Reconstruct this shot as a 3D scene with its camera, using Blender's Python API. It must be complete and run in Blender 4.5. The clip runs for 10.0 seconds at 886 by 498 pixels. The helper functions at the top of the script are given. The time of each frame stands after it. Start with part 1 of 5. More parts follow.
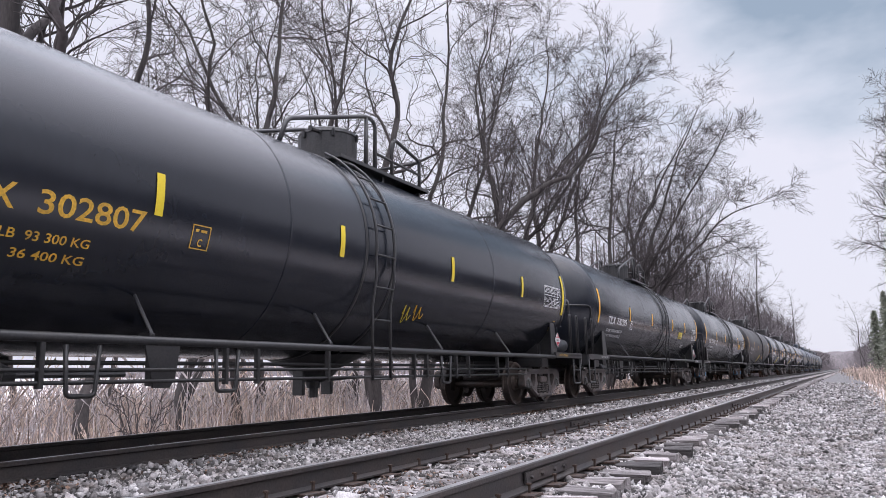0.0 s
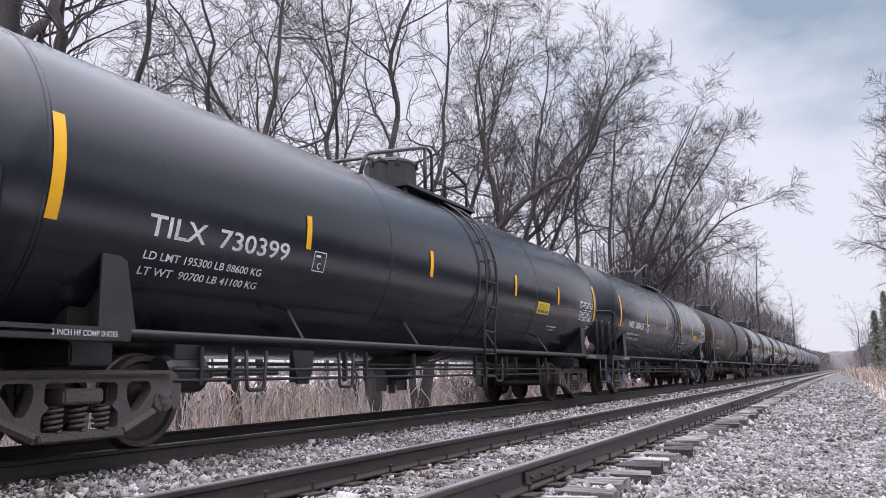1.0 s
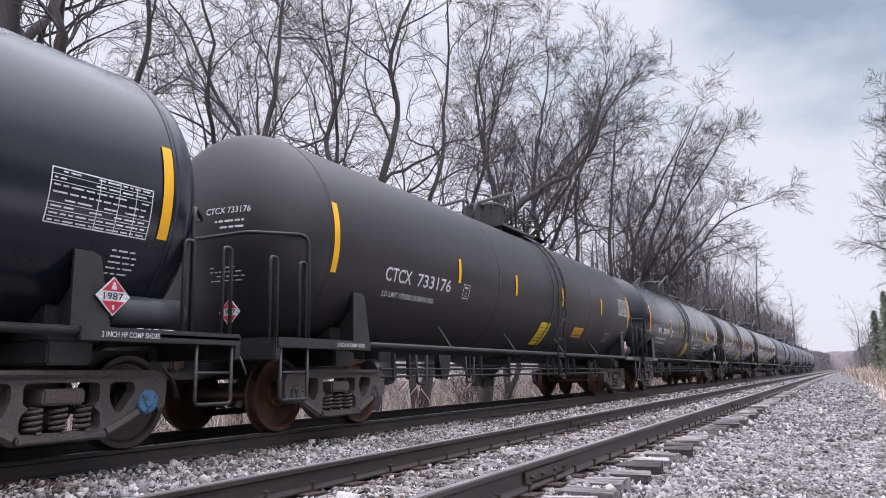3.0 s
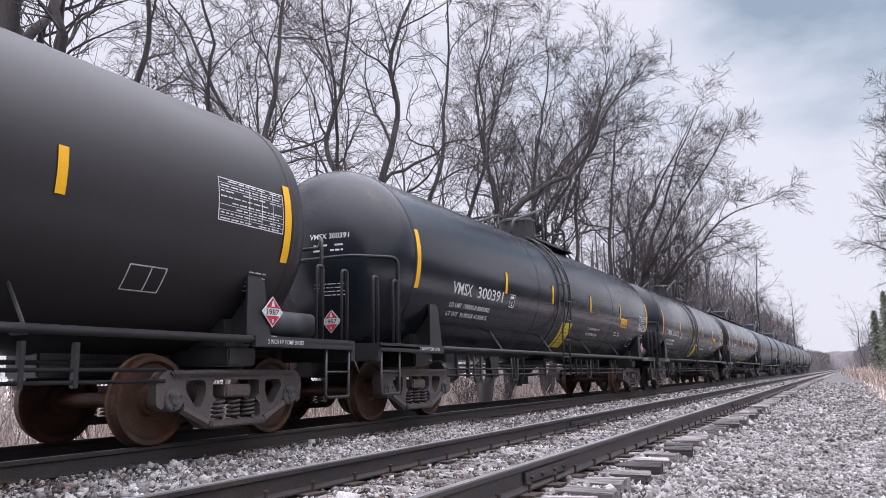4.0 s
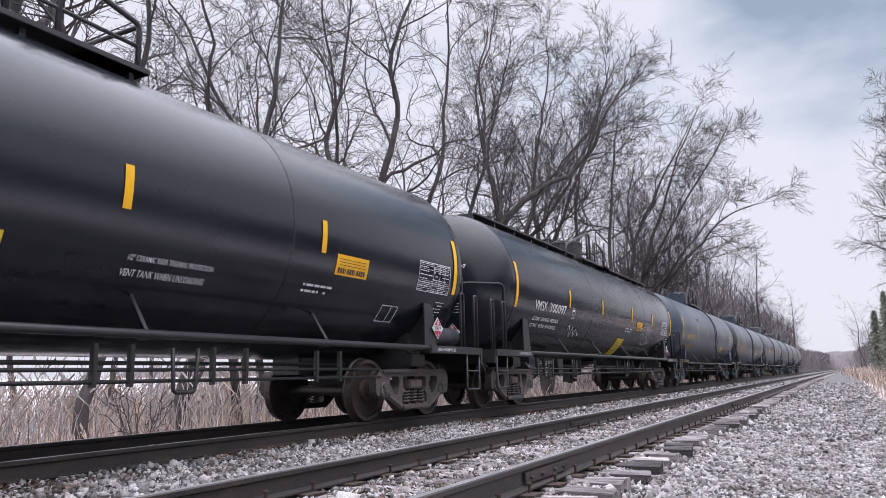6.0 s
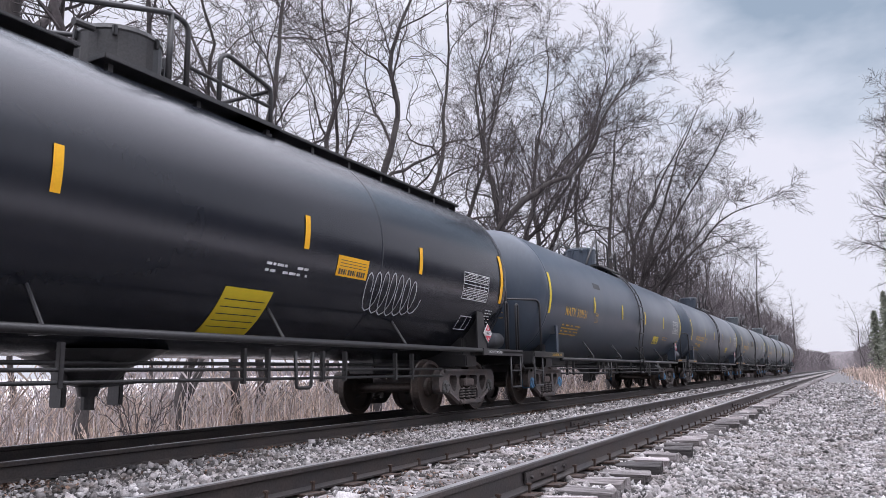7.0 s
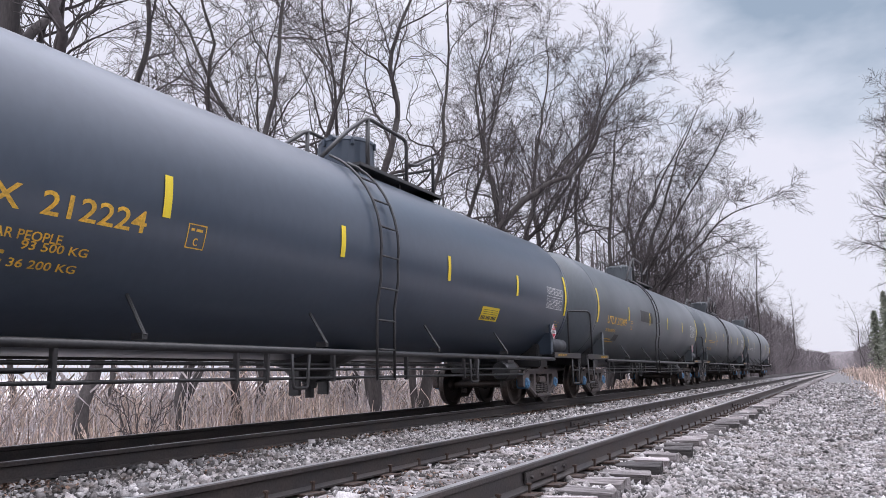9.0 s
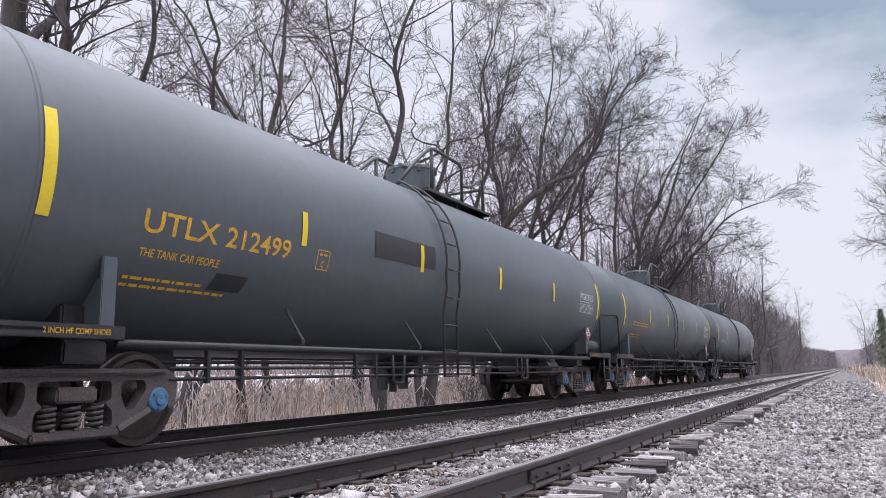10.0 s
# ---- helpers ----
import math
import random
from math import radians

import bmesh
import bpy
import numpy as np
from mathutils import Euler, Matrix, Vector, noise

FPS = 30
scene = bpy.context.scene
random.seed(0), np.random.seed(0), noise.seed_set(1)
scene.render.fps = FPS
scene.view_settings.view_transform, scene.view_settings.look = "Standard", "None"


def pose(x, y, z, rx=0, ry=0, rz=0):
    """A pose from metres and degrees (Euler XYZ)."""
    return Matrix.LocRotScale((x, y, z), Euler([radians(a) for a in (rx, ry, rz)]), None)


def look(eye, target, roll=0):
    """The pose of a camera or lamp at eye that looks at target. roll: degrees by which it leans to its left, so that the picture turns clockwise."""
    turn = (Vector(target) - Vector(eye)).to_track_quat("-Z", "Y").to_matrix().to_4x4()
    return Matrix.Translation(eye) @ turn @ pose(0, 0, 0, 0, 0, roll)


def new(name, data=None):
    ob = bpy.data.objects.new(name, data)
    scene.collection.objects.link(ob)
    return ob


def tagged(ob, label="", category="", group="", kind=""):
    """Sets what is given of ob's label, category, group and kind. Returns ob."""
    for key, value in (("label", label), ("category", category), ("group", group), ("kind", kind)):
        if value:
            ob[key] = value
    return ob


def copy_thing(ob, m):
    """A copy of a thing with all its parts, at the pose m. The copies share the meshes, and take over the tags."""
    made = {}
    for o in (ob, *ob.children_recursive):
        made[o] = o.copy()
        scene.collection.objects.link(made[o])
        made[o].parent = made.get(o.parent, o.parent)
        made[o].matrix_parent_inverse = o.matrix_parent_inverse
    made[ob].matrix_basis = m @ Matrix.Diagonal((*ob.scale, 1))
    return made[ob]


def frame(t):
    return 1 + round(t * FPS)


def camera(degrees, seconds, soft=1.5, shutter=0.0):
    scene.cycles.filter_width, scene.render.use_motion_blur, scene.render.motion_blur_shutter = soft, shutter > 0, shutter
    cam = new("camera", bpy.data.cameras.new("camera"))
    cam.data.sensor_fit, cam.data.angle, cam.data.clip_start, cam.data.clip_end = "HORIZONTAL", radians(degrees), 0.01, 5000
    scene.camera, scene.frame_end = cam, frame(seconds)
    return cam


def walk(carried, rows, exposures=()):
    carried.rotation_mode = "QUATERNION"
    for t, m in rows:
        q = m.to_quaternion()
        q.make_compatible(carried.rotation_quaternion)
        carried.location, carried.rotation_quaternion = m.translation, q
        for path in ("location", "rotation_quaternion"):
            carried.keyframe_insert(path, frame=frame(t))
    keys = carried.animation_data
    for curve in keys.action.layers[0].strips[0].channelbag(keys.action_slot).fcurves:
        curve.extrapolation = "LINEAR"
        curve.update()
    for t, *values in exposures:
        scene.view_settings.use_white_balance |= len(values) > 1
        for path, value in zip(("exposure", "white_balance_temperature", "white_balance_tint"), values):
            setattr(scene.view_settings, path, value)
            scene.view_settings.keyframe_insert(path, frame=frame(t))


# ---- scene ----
# ---- camera ----
cam = camera(62.36, 10.0, soft=0.75)
EYE = Vector((0.0, 0.0, 0.654))


def aim(yaw, pitch):
    """A point ahead of the eye; yaw to the left of the track's line, pitch upwards, in degrees."""
    a, b = radians(yaw), radians(pitch)
    return EYE + 10 * Vector((-math.sin(a) * math.cos(b), math.cos(a) * math.cos(b), math.sin(b)))


walk(cam, [(0.0, look(EYE, aim(27.96, 9.79), -1.06)), (9.7, look(EYE, aim(27.96, 9.79), -1.06)),
           (9.8, look(EYE, aim(28.06, 9.75), -1.06)), (9.9, look(EYE, aim(28.14, 9.73), -1.06)),
           (10.0, look(EYE, aim(28.34, 9.68), -1.06))])

# ---- world and sun ----
world = bpy.data.worlds.new("sky")
scene.world = world
world.use_nodes = True
wn, wl = world.node_tree.nodes, world.node_tree.links
wn.clear()


def wnode(kind, **kw):
    n = wn.new(kind)
    for k, v in kw.items():
        n.inputs[k].default_value = v
    return n


sky = wn.new("ShaderNodeTexSky")
sky.sky_type, sky.sun_disc = "NISHITA", False
sky.sun_elevation, sky.sun_rotation, sky.dust_density = radians(71), radians(149), 3.0
coord = wn.new("ShaderNodeTexCoord")
cloud_map = wn.new("ShaderNodeMapping")
cloud_map.inputs["Scale"].default_value = (1.0, 1.0, 2.2)
cloud_map.inputs["Location"].default_value = (3.1, 1.7, 0.4)
big = wnode("ShaderNodeTexNoise", Scale=2.6, Detail=6.0, Roughness=0.52)
# one broad slate-blue bank of cloud stands ahead, to the side of the line
bank = wn.new("ShaderNodeVectorMath")
bank.operation = "DOT_PRODUCT"
bank.inputs[1].default_value = (0.10, 0.86, 0.50)
bank_edge = wn.new("ShaderNodeMapRange")
bank_edge.interpolation_type = "SMOOTHSTEP"
bank_edge.inputs["From Min"].default_value, bank_edge.inputs["From Max"].default_value = 0.955, 0.998
bank_edge.inputs["To Min"].default_value, bank_edge.inputs["To Max"].default_value = 0.16, -0.19
cloud = wn.new("ShaderNodeMath")
cloud.operation = "ADD"
ramp = wn.new("ShaderNodeValToRGB")
ramp.color_ramp.elements[0].position, ramp.color_ramp.elements[0].color = 0.30, (0.33, 0.41, 0.53, 1)
ramp.color_ramp.elements[1].position, ramp.color_ramp.elements[1].color = 0.60, (0.79, 0.785, 0.90, 1)
mid = ramp.color_ramp.elements.new(0.45)
mid.color = (0.60, 0.65, 0.77, 1)
dim = wn.new("ShaderNodeVectorMath")
dim.operation = "SCALE"
dim.inputs["Scale"].default_value = 0.09
mixer = wn.new("ShaderNodeMix")
mixer.data_type = "RGBA"
mixer.inputs["Factor"].default_value = 0.9
back = wnode("ShaderNodeBackground", Strength=1.12)
wout = wn.new("ShaderNodeOutputWorld")
wl.new(coord.outputs["Generated"], cloud_map.inputs["Vector"])
wl.new(cloud_map.outputs["Vector"], big.inputs["Vector"])
wl.new(coord.outputs["Generated"], bank.inputs[0])
wl.new(bank.outputs["Value"], bank_edge.inputs["Value"])
wl.new(big.outputs["Fac"], cloud.inputs[0])
wl.new(bank_edge.outputs["Result"], cloud.inputs[1])
wl.new(cloud.outputs["Value"], ramp.inputs["Fac"])
wl.new(sky.outputs["Color"], dim.inputs[0])
wl.new(dim.outputs["Vector"], mixer.inputs["A"])
wl.new(ramp.outputs["Color"], mixer.inputs["B"])
# an overcast sky is brightest overhead
height = wn.new("ShaderNodeSeparateXYZ")
lift = wn.new("ShaderNodeMapRange")
lift.inputs["From Min"].default_value, lift.inputs["From Max"].default_value = 0.46, 1.0
lift.inputs["To Min"].default_value, lift.inputs["To Max"].default_value = 1.0, 4.7
overhead = wn.new("ShaderNodeVectorMath")
overhead.operation = "SCALE"
wl.new(coord.outputs["Generated"], height.inputs["Vector"])
wl.new(height.outputs["Z"], lift.inputs["Value"])
wl.new(mixer.outputs["Result"], overhead.inputs[0])
wl.new(lift.outputs["Result"], overhead.inputs["Scale"])
wl.new(overhead.outputs["Vector"], back.inputs["Color"])
wl.new(back.outputs["Background"], wout.inputs["Surface"])

sun = new("sun", bpy.data.lights.new("sun", "SUN"))
sun.data.energy, sun.data.angle, sun.data.color = 0.6, radians(90), (0.95, 0.97, 1.0)
sun.matrix_world = look((5, -6, 15), (0, 0, 0))

# ---- materials ----


def mat(name, base, rough=0.6, metal=0.0, second=None, scale=4.0, fine=60.0, bump=0.1, spot=0.5, per="", coat=0.0, stretch=None, grain=0.25, reach=0.7):
    """A surface of two colours mixed by broad noise, with fine grain, uneven gloss and relief. per: what varies piece by piece."""
    m = bpy.data.materials.new(name)
    m.use_nodes = True
    n, l = m.node_tree.nodes, m.node_tree.links
    b = n["Principled BSDF"]
    b.inputs["Metallic"].default_value = metal
    b.inputs["Coat Weight"].default_value = coat
    tc = n.new("ShaderNodeTexCoord")
    src = tc.outputs["Object"]
    if stretch:
        mp = n.new("ShaderNodeMapping")
        mp.inputs["Scale"].default_value = stretch
        l.new(src, mp.inputs["Vector"])
        src = mp.outputs["Vector"]
    a = n.new("ShaderNodeTexNoise")
    a.inputs["Scale"].default_value, a.inputs["Detail"].default_value = scale, 6.0
    f = n.new("ShaderNodeTexNoise")
    f.inputs["Scale"].default_value, f.inputs["Detail"].default_value = fine, 4.0
    l.new(src, a.inputs["Vector"])
    l.new(src, f.inputs["Vector"])
    second = second or tuple(min(1, c * 0.6) for c in base)
    r = n.new("ShaderNodeMapRange")
    r.inputs["From Min"].default_value, r.inputs["From Max"].default_value = spot - 0.15, spot + 0.2
    l.new(a.outputs["Fac"], r.inputs["Value"])
    mx = n.new("ShaderNodeMix")
    mx.data_type = "RGBA"
    mx.inputs["A"].default_value, mx.inputs["B"].default_value = (*base, 1), (*second, 1)
    l.new(r.outputs["Result"], mx.inputs["Factor"])
    col = mx.outputs["Result"]
    g = n.new("ShaderNodeHueSaturation")
    gr = n.new("ShaderNodeMapRange")
    gr.inputs["From Min"].default_value, gr.inputs["From Max"].default_value = 0.3, 0.7
    gr.inputs["To Min"].default_value, gr.inputs["To Max"].default_value = 1 - grain, 1 + grain
    l.new(f.outputs["Fac"], gr.inputs["Value"])
    l.new(col, g.inputs["Color"])
    l.new(gr.outputs["Result"], g.inputs["Value"])
    col = g.outputs["Color"]
    if per:
        h = n.new("ShaderNodeHueSaturation")
        q = n.new("ShaderNodeMapRange")
        q.inputs["To Min"].default_value, q.inputs["To Max"].default_value = 1 - reach, 1 + reach
        if per == "object":
            l.new(n.new("ShaderNodeObjectInfo").outputs["Random"], q.inputs["Value"])
        else:
            l.new(n.new("ShaderNodeNewGeometry").outputs["Random Per Island"], q.inputs["Value"])
        l.new(q.outputs["Result"], h.inputs["Value"])
        l.new(col, h.inputs["Color"])
        col = h.outputs["Color"]
    l.new(col, b.inputs["Base Color"])
    rr = n.new("ShaderNodeMapRange")
    rr.inputs["To Min"].default_value, rr.inputs["To Max"].default_value = max(0.02, rough - 0.12), min(1, rough + 0.12)
    l.new(a.outputs["Fac"], rr.inputs["Value"])
    l.new(rr.outputs["Result"], b.inputs["Roughness"])
    if bump:
        bp = n.new("ShaderNodeBump")
        bp.inputs["Strength"].default_value, bp.inputs["Distance"].default_value = bump, 0.01
        l.new(f.outputs["Fac"], bp.inputs["Height"])
        l.new(bp.outputs["Normal"], b.inputs["Normal"])
    return m


STONE = mat("ballast_stone", (0.35, 0.335, 0.335), 0.85, second=(0.12, 0.102, 0.094), scale=3, fine=90, bump=0.3, per="island", reach=0.88)
# near-black bed: the shade in the gaps between stones is put into its colour
BED_GAP_SHADE = mat("ballast_bed", (0.042, 0.037, 0.035), 0.95, second=(0.022, 0.019, 0.018), scale=14, fine=45, bump=1.0)
BED_FAR = mat("ballast_far_off", (0.18, 0.172, 0.175), 0.95, second=(0.09, 0.085, 0.085), scale=1.5, fine=7, bump=1.0)
GROUND = mat("snowy_ground", (0.62, 0.595, 0.61), 0.9, second=(0.27, 0.21, 0.175), scale=0.55, fine=9, bump=0.6, spot=0.60)
RAIL = mat("rail_steel", (0.044, 0.040, 0.041), 0.5, 0.2, second=(0.070, 0.056, 0.050), scale=2.5, fine=50, bump=0.12)
POLISHED = mat("worn_railhead", (0.34, 0.33, 0.335), 0.42, 0.55, scale=2, fine=80, bump=0.02)
TIE = mat("weathered_wood", (0.30, 0.275, 0.275), 0.9, second=(0.050, 0.040, 0.037), scale=3.4, fine=30, bump=1.0, per="object", stretch=(0.3, 5, 5), grain=0.45)
LITTER = mat("dead_leaf_litter", (0.17, 0.105, 0.075), 0.9, second=(0.085, 0.055, 0.042), scale=4, fine=40, bump=0.0, per="island")
RUST = mat("rusty_iron", (0.085, 0.052, 0.038), 0.8, 0.2, second=(0.035, 0.028, 0.026), scale=9, fine=70, bump=0.3)
BARK = mat("grey_bark", (0.074, 0.064, 0.062), 0.95, second=(0.030, 0.026, 0.026), scale=1.6, fine=14, bump=0.8, stretch=(2.5, 2.5, 0.5))
TWIG = mat("twig_bark", (0.074, 0.062, 0.063), 0.9, second=(0.042, 0.036, 0.037), scale=0.8, fine=9, bump=0.0)
GRASS = mat("dry_grass", (0.46, 0.37, 0.31), 0.9, second=(0.33, 0.25, 0.21), scale=0.8, fine=9, bump=0.0, per="island")
WEED = mat("dead_weed_stalks", (0.46, 0.41, 0.40), 0.9, second=(0.33, 0.29, 0.29), scale=0.8, fine=9, bump=0.0, per="island", reach=0.4)
NEEDLE = mat("conifer_needles", (0.15, 0.175, 0.125), 0.8, second=(0.19, 0.19, 0.155), scale=2, fine=20, bump=0.0)
# paler than the near twigs: distance haze is mixed into this colour
FAR_HAZED = mat("far_woods", (0.17, 0.15, 0.155), 1.0, second=(0.12, 0.105, 0.11), scale=0.05, fine=0.6, bump=0.0)
BLACK = mat("black_tank_paint", (0.0115, 0.0140, 0.0205), 0.21, second=(0.0155, 0.0180, 0.0245), scale=0.7, fine=16, bump=0.015, stretch=(1, 0.6, 0.3), grain=0.06)
BLACK.node_tree.nodes["Principled BSDF"].inputs["Specular IOR Level"].default_value = 0.5
BROWN = mat("brown_black_tank_paint", (0.019, 0.0165, 0.018), 0.45, second=(0.024, 0.021, 0.022), scale=0.7, fine=16, bump=0.015, stretch=(1, 0.6, 0.3), grain=0.06)
GREY = mat("slate_grey_tank_paint", (0.046, 0.061, 0.084), 0.33, second=(0.052, 0.067, 0.090), scale=0.7, fine=16, bump=0.015, stretch=(1, 0.6, 0.3), grain=0.06)
PALE = mat("pale_grey_tank_paint", (0.090, 0.103, 0.115), 0.42, second=(0.082, 0.093, 0.102), scale=0.7, fine=16, bump=0.015, stretch=(1, 0.6, 0.3), grain=0.06)
FRAME = mat("black_frame_paint", (0.024, 0.0245, 0.027), 0.40, second=(0.038, 0.036, 0.036), scale=3, fine=40, bump=0.06)
CAST = mat("dusty_cast_steel", (0.085, 0.076, 0.076), 0.75, 0.0, second=(0.125, 0.098, 0.088), scale=4, fine=40, bump=0.25)
ORANGE = mat("rust_stained_wheel", (0.13, 0.058, 0.030), 0.55, 0.2, second=(0.05, 0.034, 0.028), scale=3, fine=40, bump=0.1)
WHEEL = mat("wheel_steel", (0.055, 0.046, 0.044), 0.42, 0.3, second=(0.09, 0.066, 0.054), scale=4, fine=40, bump=0.1)
WHITE = mat("white_lettering", (0.74, 0.74, 0.75), 0.6, second=(0.5, 0.5, 0.5), scale=6, fine=40, bump=0.0)
YELLOW = mat("yellow_lettering", (0.72, 0.42, 0.04), 0.6, second=(0.5, 0.29, 0.04), scale=6, fine=40, bump=0.0)
STRIPE = mat("amber_reflector", (0.90, 0.47, 0.004), 0.45, second=(0.80, 0.40, 0.004), scale=2, fine=60, bump=0.02, grain=0.05)
STRIPE_LEMON = mat("lemon_reflector", (0.80, 0.62, 0.03), 0.45, second=(0.70, 0.52, 0.03), scale=2, fine=60, bump=0.02, grain=0.05)
RED = mat("placard_red", (0.55, 0.025, 0.055), 0.5, bump=0.0, scale=9)
BLUE = mat("blue_bearing_cap", (0.10, 0.26, 0.46), 0.6, second=(0.07, 0.14, 0.22), scale=9, bump=0.1)
DULL = mat("grey_bearing_cap", (0.12, 0.12, 0.12), 0.6, second=(0.05, 0.045, 0.04), scale=9, bump=0.1)
TANKGREY = mat("reservoir_grey", (0.07, 0.075, 0.085), 0.5, second=(0.035, 0.035, 0.04), scale=4, bump=0.05)

# ---- mesh helpers ----


def finish(bm, smooth=False):
    bmesh.ops.recalc_face_normals(bm, faces=bm.faces)
    for f in bm.faces:
        f.smooth = smooth
    me = bpy.data.meshes.new("mesh")
    bm.to_mesh(me)
    bm.free()
    return me


def part(name, me, material, parent, label="", m=None):
    """Links a mesh (or bmesh) as one object under a thing or a part."""
    if isinstance(me, bmesh.types.BMesh):
        me = finish(me)
    if not me.materials:
        me.materials.append(material)
    ob = new(name, me)
    ob.parent = parent
    if m is not None:
        ob.matrix_basis = m
    return tagged(ob, label, kind="stuff" if name in ("small_print", "flame_symbol", "red_field") else "")


def box(bm, lo, hi, bevel=0.0):
    """Adds a box between two corners."""
    c = [(a + b) / 2 for a, b in zip(lo, hi)]
    d = [b - a for a, b in zip(lo, hi)]
    r = bmesh.ops.create_cube(bm, size=1, matrix=Matrix.Translation(c) @ Matrix.Diagonal((*d, 1)))
    if bevel:
        vs = set(r["verts"])
        bmesh.ops.bevel(bm, geom=[e for e in bm.edges if e.verts[0] in vs], offset=bevel, segments=2, affect="EDGES")
    return bm


def rod(bm, pts, r, sides=8, closed=False):
    """Adds a round bar along a line of points."""
    pts = [Vector(p) for p in pts]
    rings = []
    for i, p in enumerate(pts):
        a = pts[max(i - 1, 0)]
        b = pts[min(i + 1, len(pts) - 1)]
        d = (b - a).normalized()
        u = d.orthogonal().normalized() if not rings else (uu - d * uu.dot(d)).normalized()
        uu = u
        v = d.cross(u)
        rings.append([bm.verts.new(p + r * (math.cos(k * math.tau / sides) * u + math.sin(k * math.tau / sides) * v)) for k in range(sides)])
    for a, b in zip(rings, rings[1:]):
        for k in range(sides):
            bm.faces.new((a[k], a[(k + 1) % sides], b[(k + 1) % sides], b[k]))
    bm.faces.new(rings[0][::-1])
    bm.faces.new(rings[-1])
    return bm


def soft_path(pts, r=0.12, n=4):
    """A line of points with its inner corners rounded."""
    pts = [Vector(p) for p in pts]
    out = [pts[0]]
    for a, b, c in zip(pts, pts[1:], pts[2:]):
        p, q = b + (a - b).normalized() * r, b + (c - b).normalized() * r
        out += [(1 - t) ** 2 * p + 2 * t * (1 - t) * b + t * t * q for t in [i / n for i in range(n + 1)]]
    return out + [pts[-1]]


def lathe(bm, profile, axis="y", n=48):
    """Turns a profile of (radius, along) about an axis."""
    rings = []
    for r, h in profile:
        ring = []
        for k in range(n if r > 1e-6 else 1):
            a = k * math.tau / n
            c, s = r * math.cos(a), r * math.sin(a)
            ring.append(bm.verts.new({"y": (c, h, s), "x": (h, c, s), "z": (c, s, h)}[axis]))
        rings.append(ring)
    for a, b in zip(rings, rings[1:]):
        for k in range(n):
            q = (k + 1) % n
            if len(a) == 1 and len(b) > 1:
                bm.faces.new((a[0], b[k], b[q]))
            elif len(b) == 1 and len(a) > 1:
                bm.faces.new((a[k], a[q], b[0]))
            elif len(a) > 1:
                bm.faces.new((a[k], a[q], b[q], b[k]))
    return bm


def plate(bm, outline, x0, x1, holes=()):
    """A plate cut from an outline of (y, z), between two x."""
    edges = []
    for ring in (outline, *holes):
        vs = [bm.verts.new((x0, y, z)) for y, z in ring]
        edges += [bm.edges.new((a, b)) for a, b in zip(vs, vs[1:] + vs[:1])]
    r = bmesh.ops.triangle_fill(bm, use_beauty=True, use_dissolve=True, edges=edges)
    faces = [g for g in r["geom"] if isinstance(g, bmesh.types.BMFace)]
    e = bmesh.ops.extrude_face_region(bm, geom=faces)
    bmesh.ops.translate(bm, vec=(x1 - x0, 0, 0), verts=[g for g in e["geom"] if isinstance(g, bmesh.types.BMVert)])
    return bm


def raw_mesh(verts, faces):
    """A mesh from arrays of corners and equal-sided faces."""
    me = bpy.data.meshes.new("mesh")
    verts, faces = np.asarray(verts, np.float32), np.asarray(faces, np.int32)
    k = faces.shape[1]
    me.vertices.add(len(verts))
    me.vertices.foreach_set("co", verts.ravel())
    me.loops.add(faces.size)
    me.loops.foreach_set("vertex_index", faces.ravel())
    me.polygons.add(len(faces))
    me.polygons.foreach_set("loop_start", np.arange(0, faces.size, k, dtype=np.int32))
    me.update(calc_edges=True)
    return me


# ---- ground ----
RAILS_NEAR, GAUGE, RAILS_TRAIN = -2.135, 1.505, -6.318
CAR_X = RAILS_TRAIN - GAUGE / 2
TRACK_X = RAILS_NEAR - GAUGE / 2


def bend(y):
    """How far the line swings to the right on its way into the distance."""
    return 0.010 * (np.sqrt((y - 40.0) ** 2 + 150.0) + y - 40.0) / 2


def ground_height(x, y):
    """The lie of the land across the line: ballast shoulders, a ditch and fields."""
    x = x - bend(y)
    line = [(-2000, 6), (-300, 3), (-60, 0.3), (-24, -0.55), (-12, -0.75), (-10.6, -0.62), (-9.0, -0.26), (-6, -0.20), (-5.0, -0.25), (-4.4, -0.215),
            (-2.0, -0.235), (-1.7, -0.28), (-1.45, -0.345), (-0.6, -0.43), (0.9, -0.48), (1.5, -0.62), (2.2, -0.82), (3.2, -0.6), (6, -0.1), (25, 0.6), (300, 4), (2000, 8)]
    z = np.interp(x, [a for a, b in line], [b for a, b in line])
    wob = 0.05 * np.sin(x * 1.3 + y * 0.7) + 0.04 * np.sin(x * 0.6 - y * 1.1 + 1)
    return z + wob * np.clip((np.abs(x + 4.5) - 5.2) / 3, 0, 1)


def sheet(xs, ys, along=False):
    gx, gy = np.meshgrid(xs, ys)
    if along:
        gx = gx + bend(gy)
    v = np.stack([gx, gy, ground_height(gx, gy)], -1).reshape(-1, 3)
    n = len(xs)
    i = (np.arange(len(ys) - 1)[:, None] * n + np.arange(n - 1)[None]).ravel()
    return raw_mesh(v, np.stack([i, i + 1, i + 1 + n, i + n], 1))


def edges_out(lo, hi, step, far):
    core = list(np.arange(lo, hi + 1e-6, step))
    return [-far, -far / 4, -far / 16, *[lo - d for d in (40, 20, 10, 5, 2)], *core, *[hi + d for d in (2, 5, 10, 20, 40)], far / 16, far / 4, far]


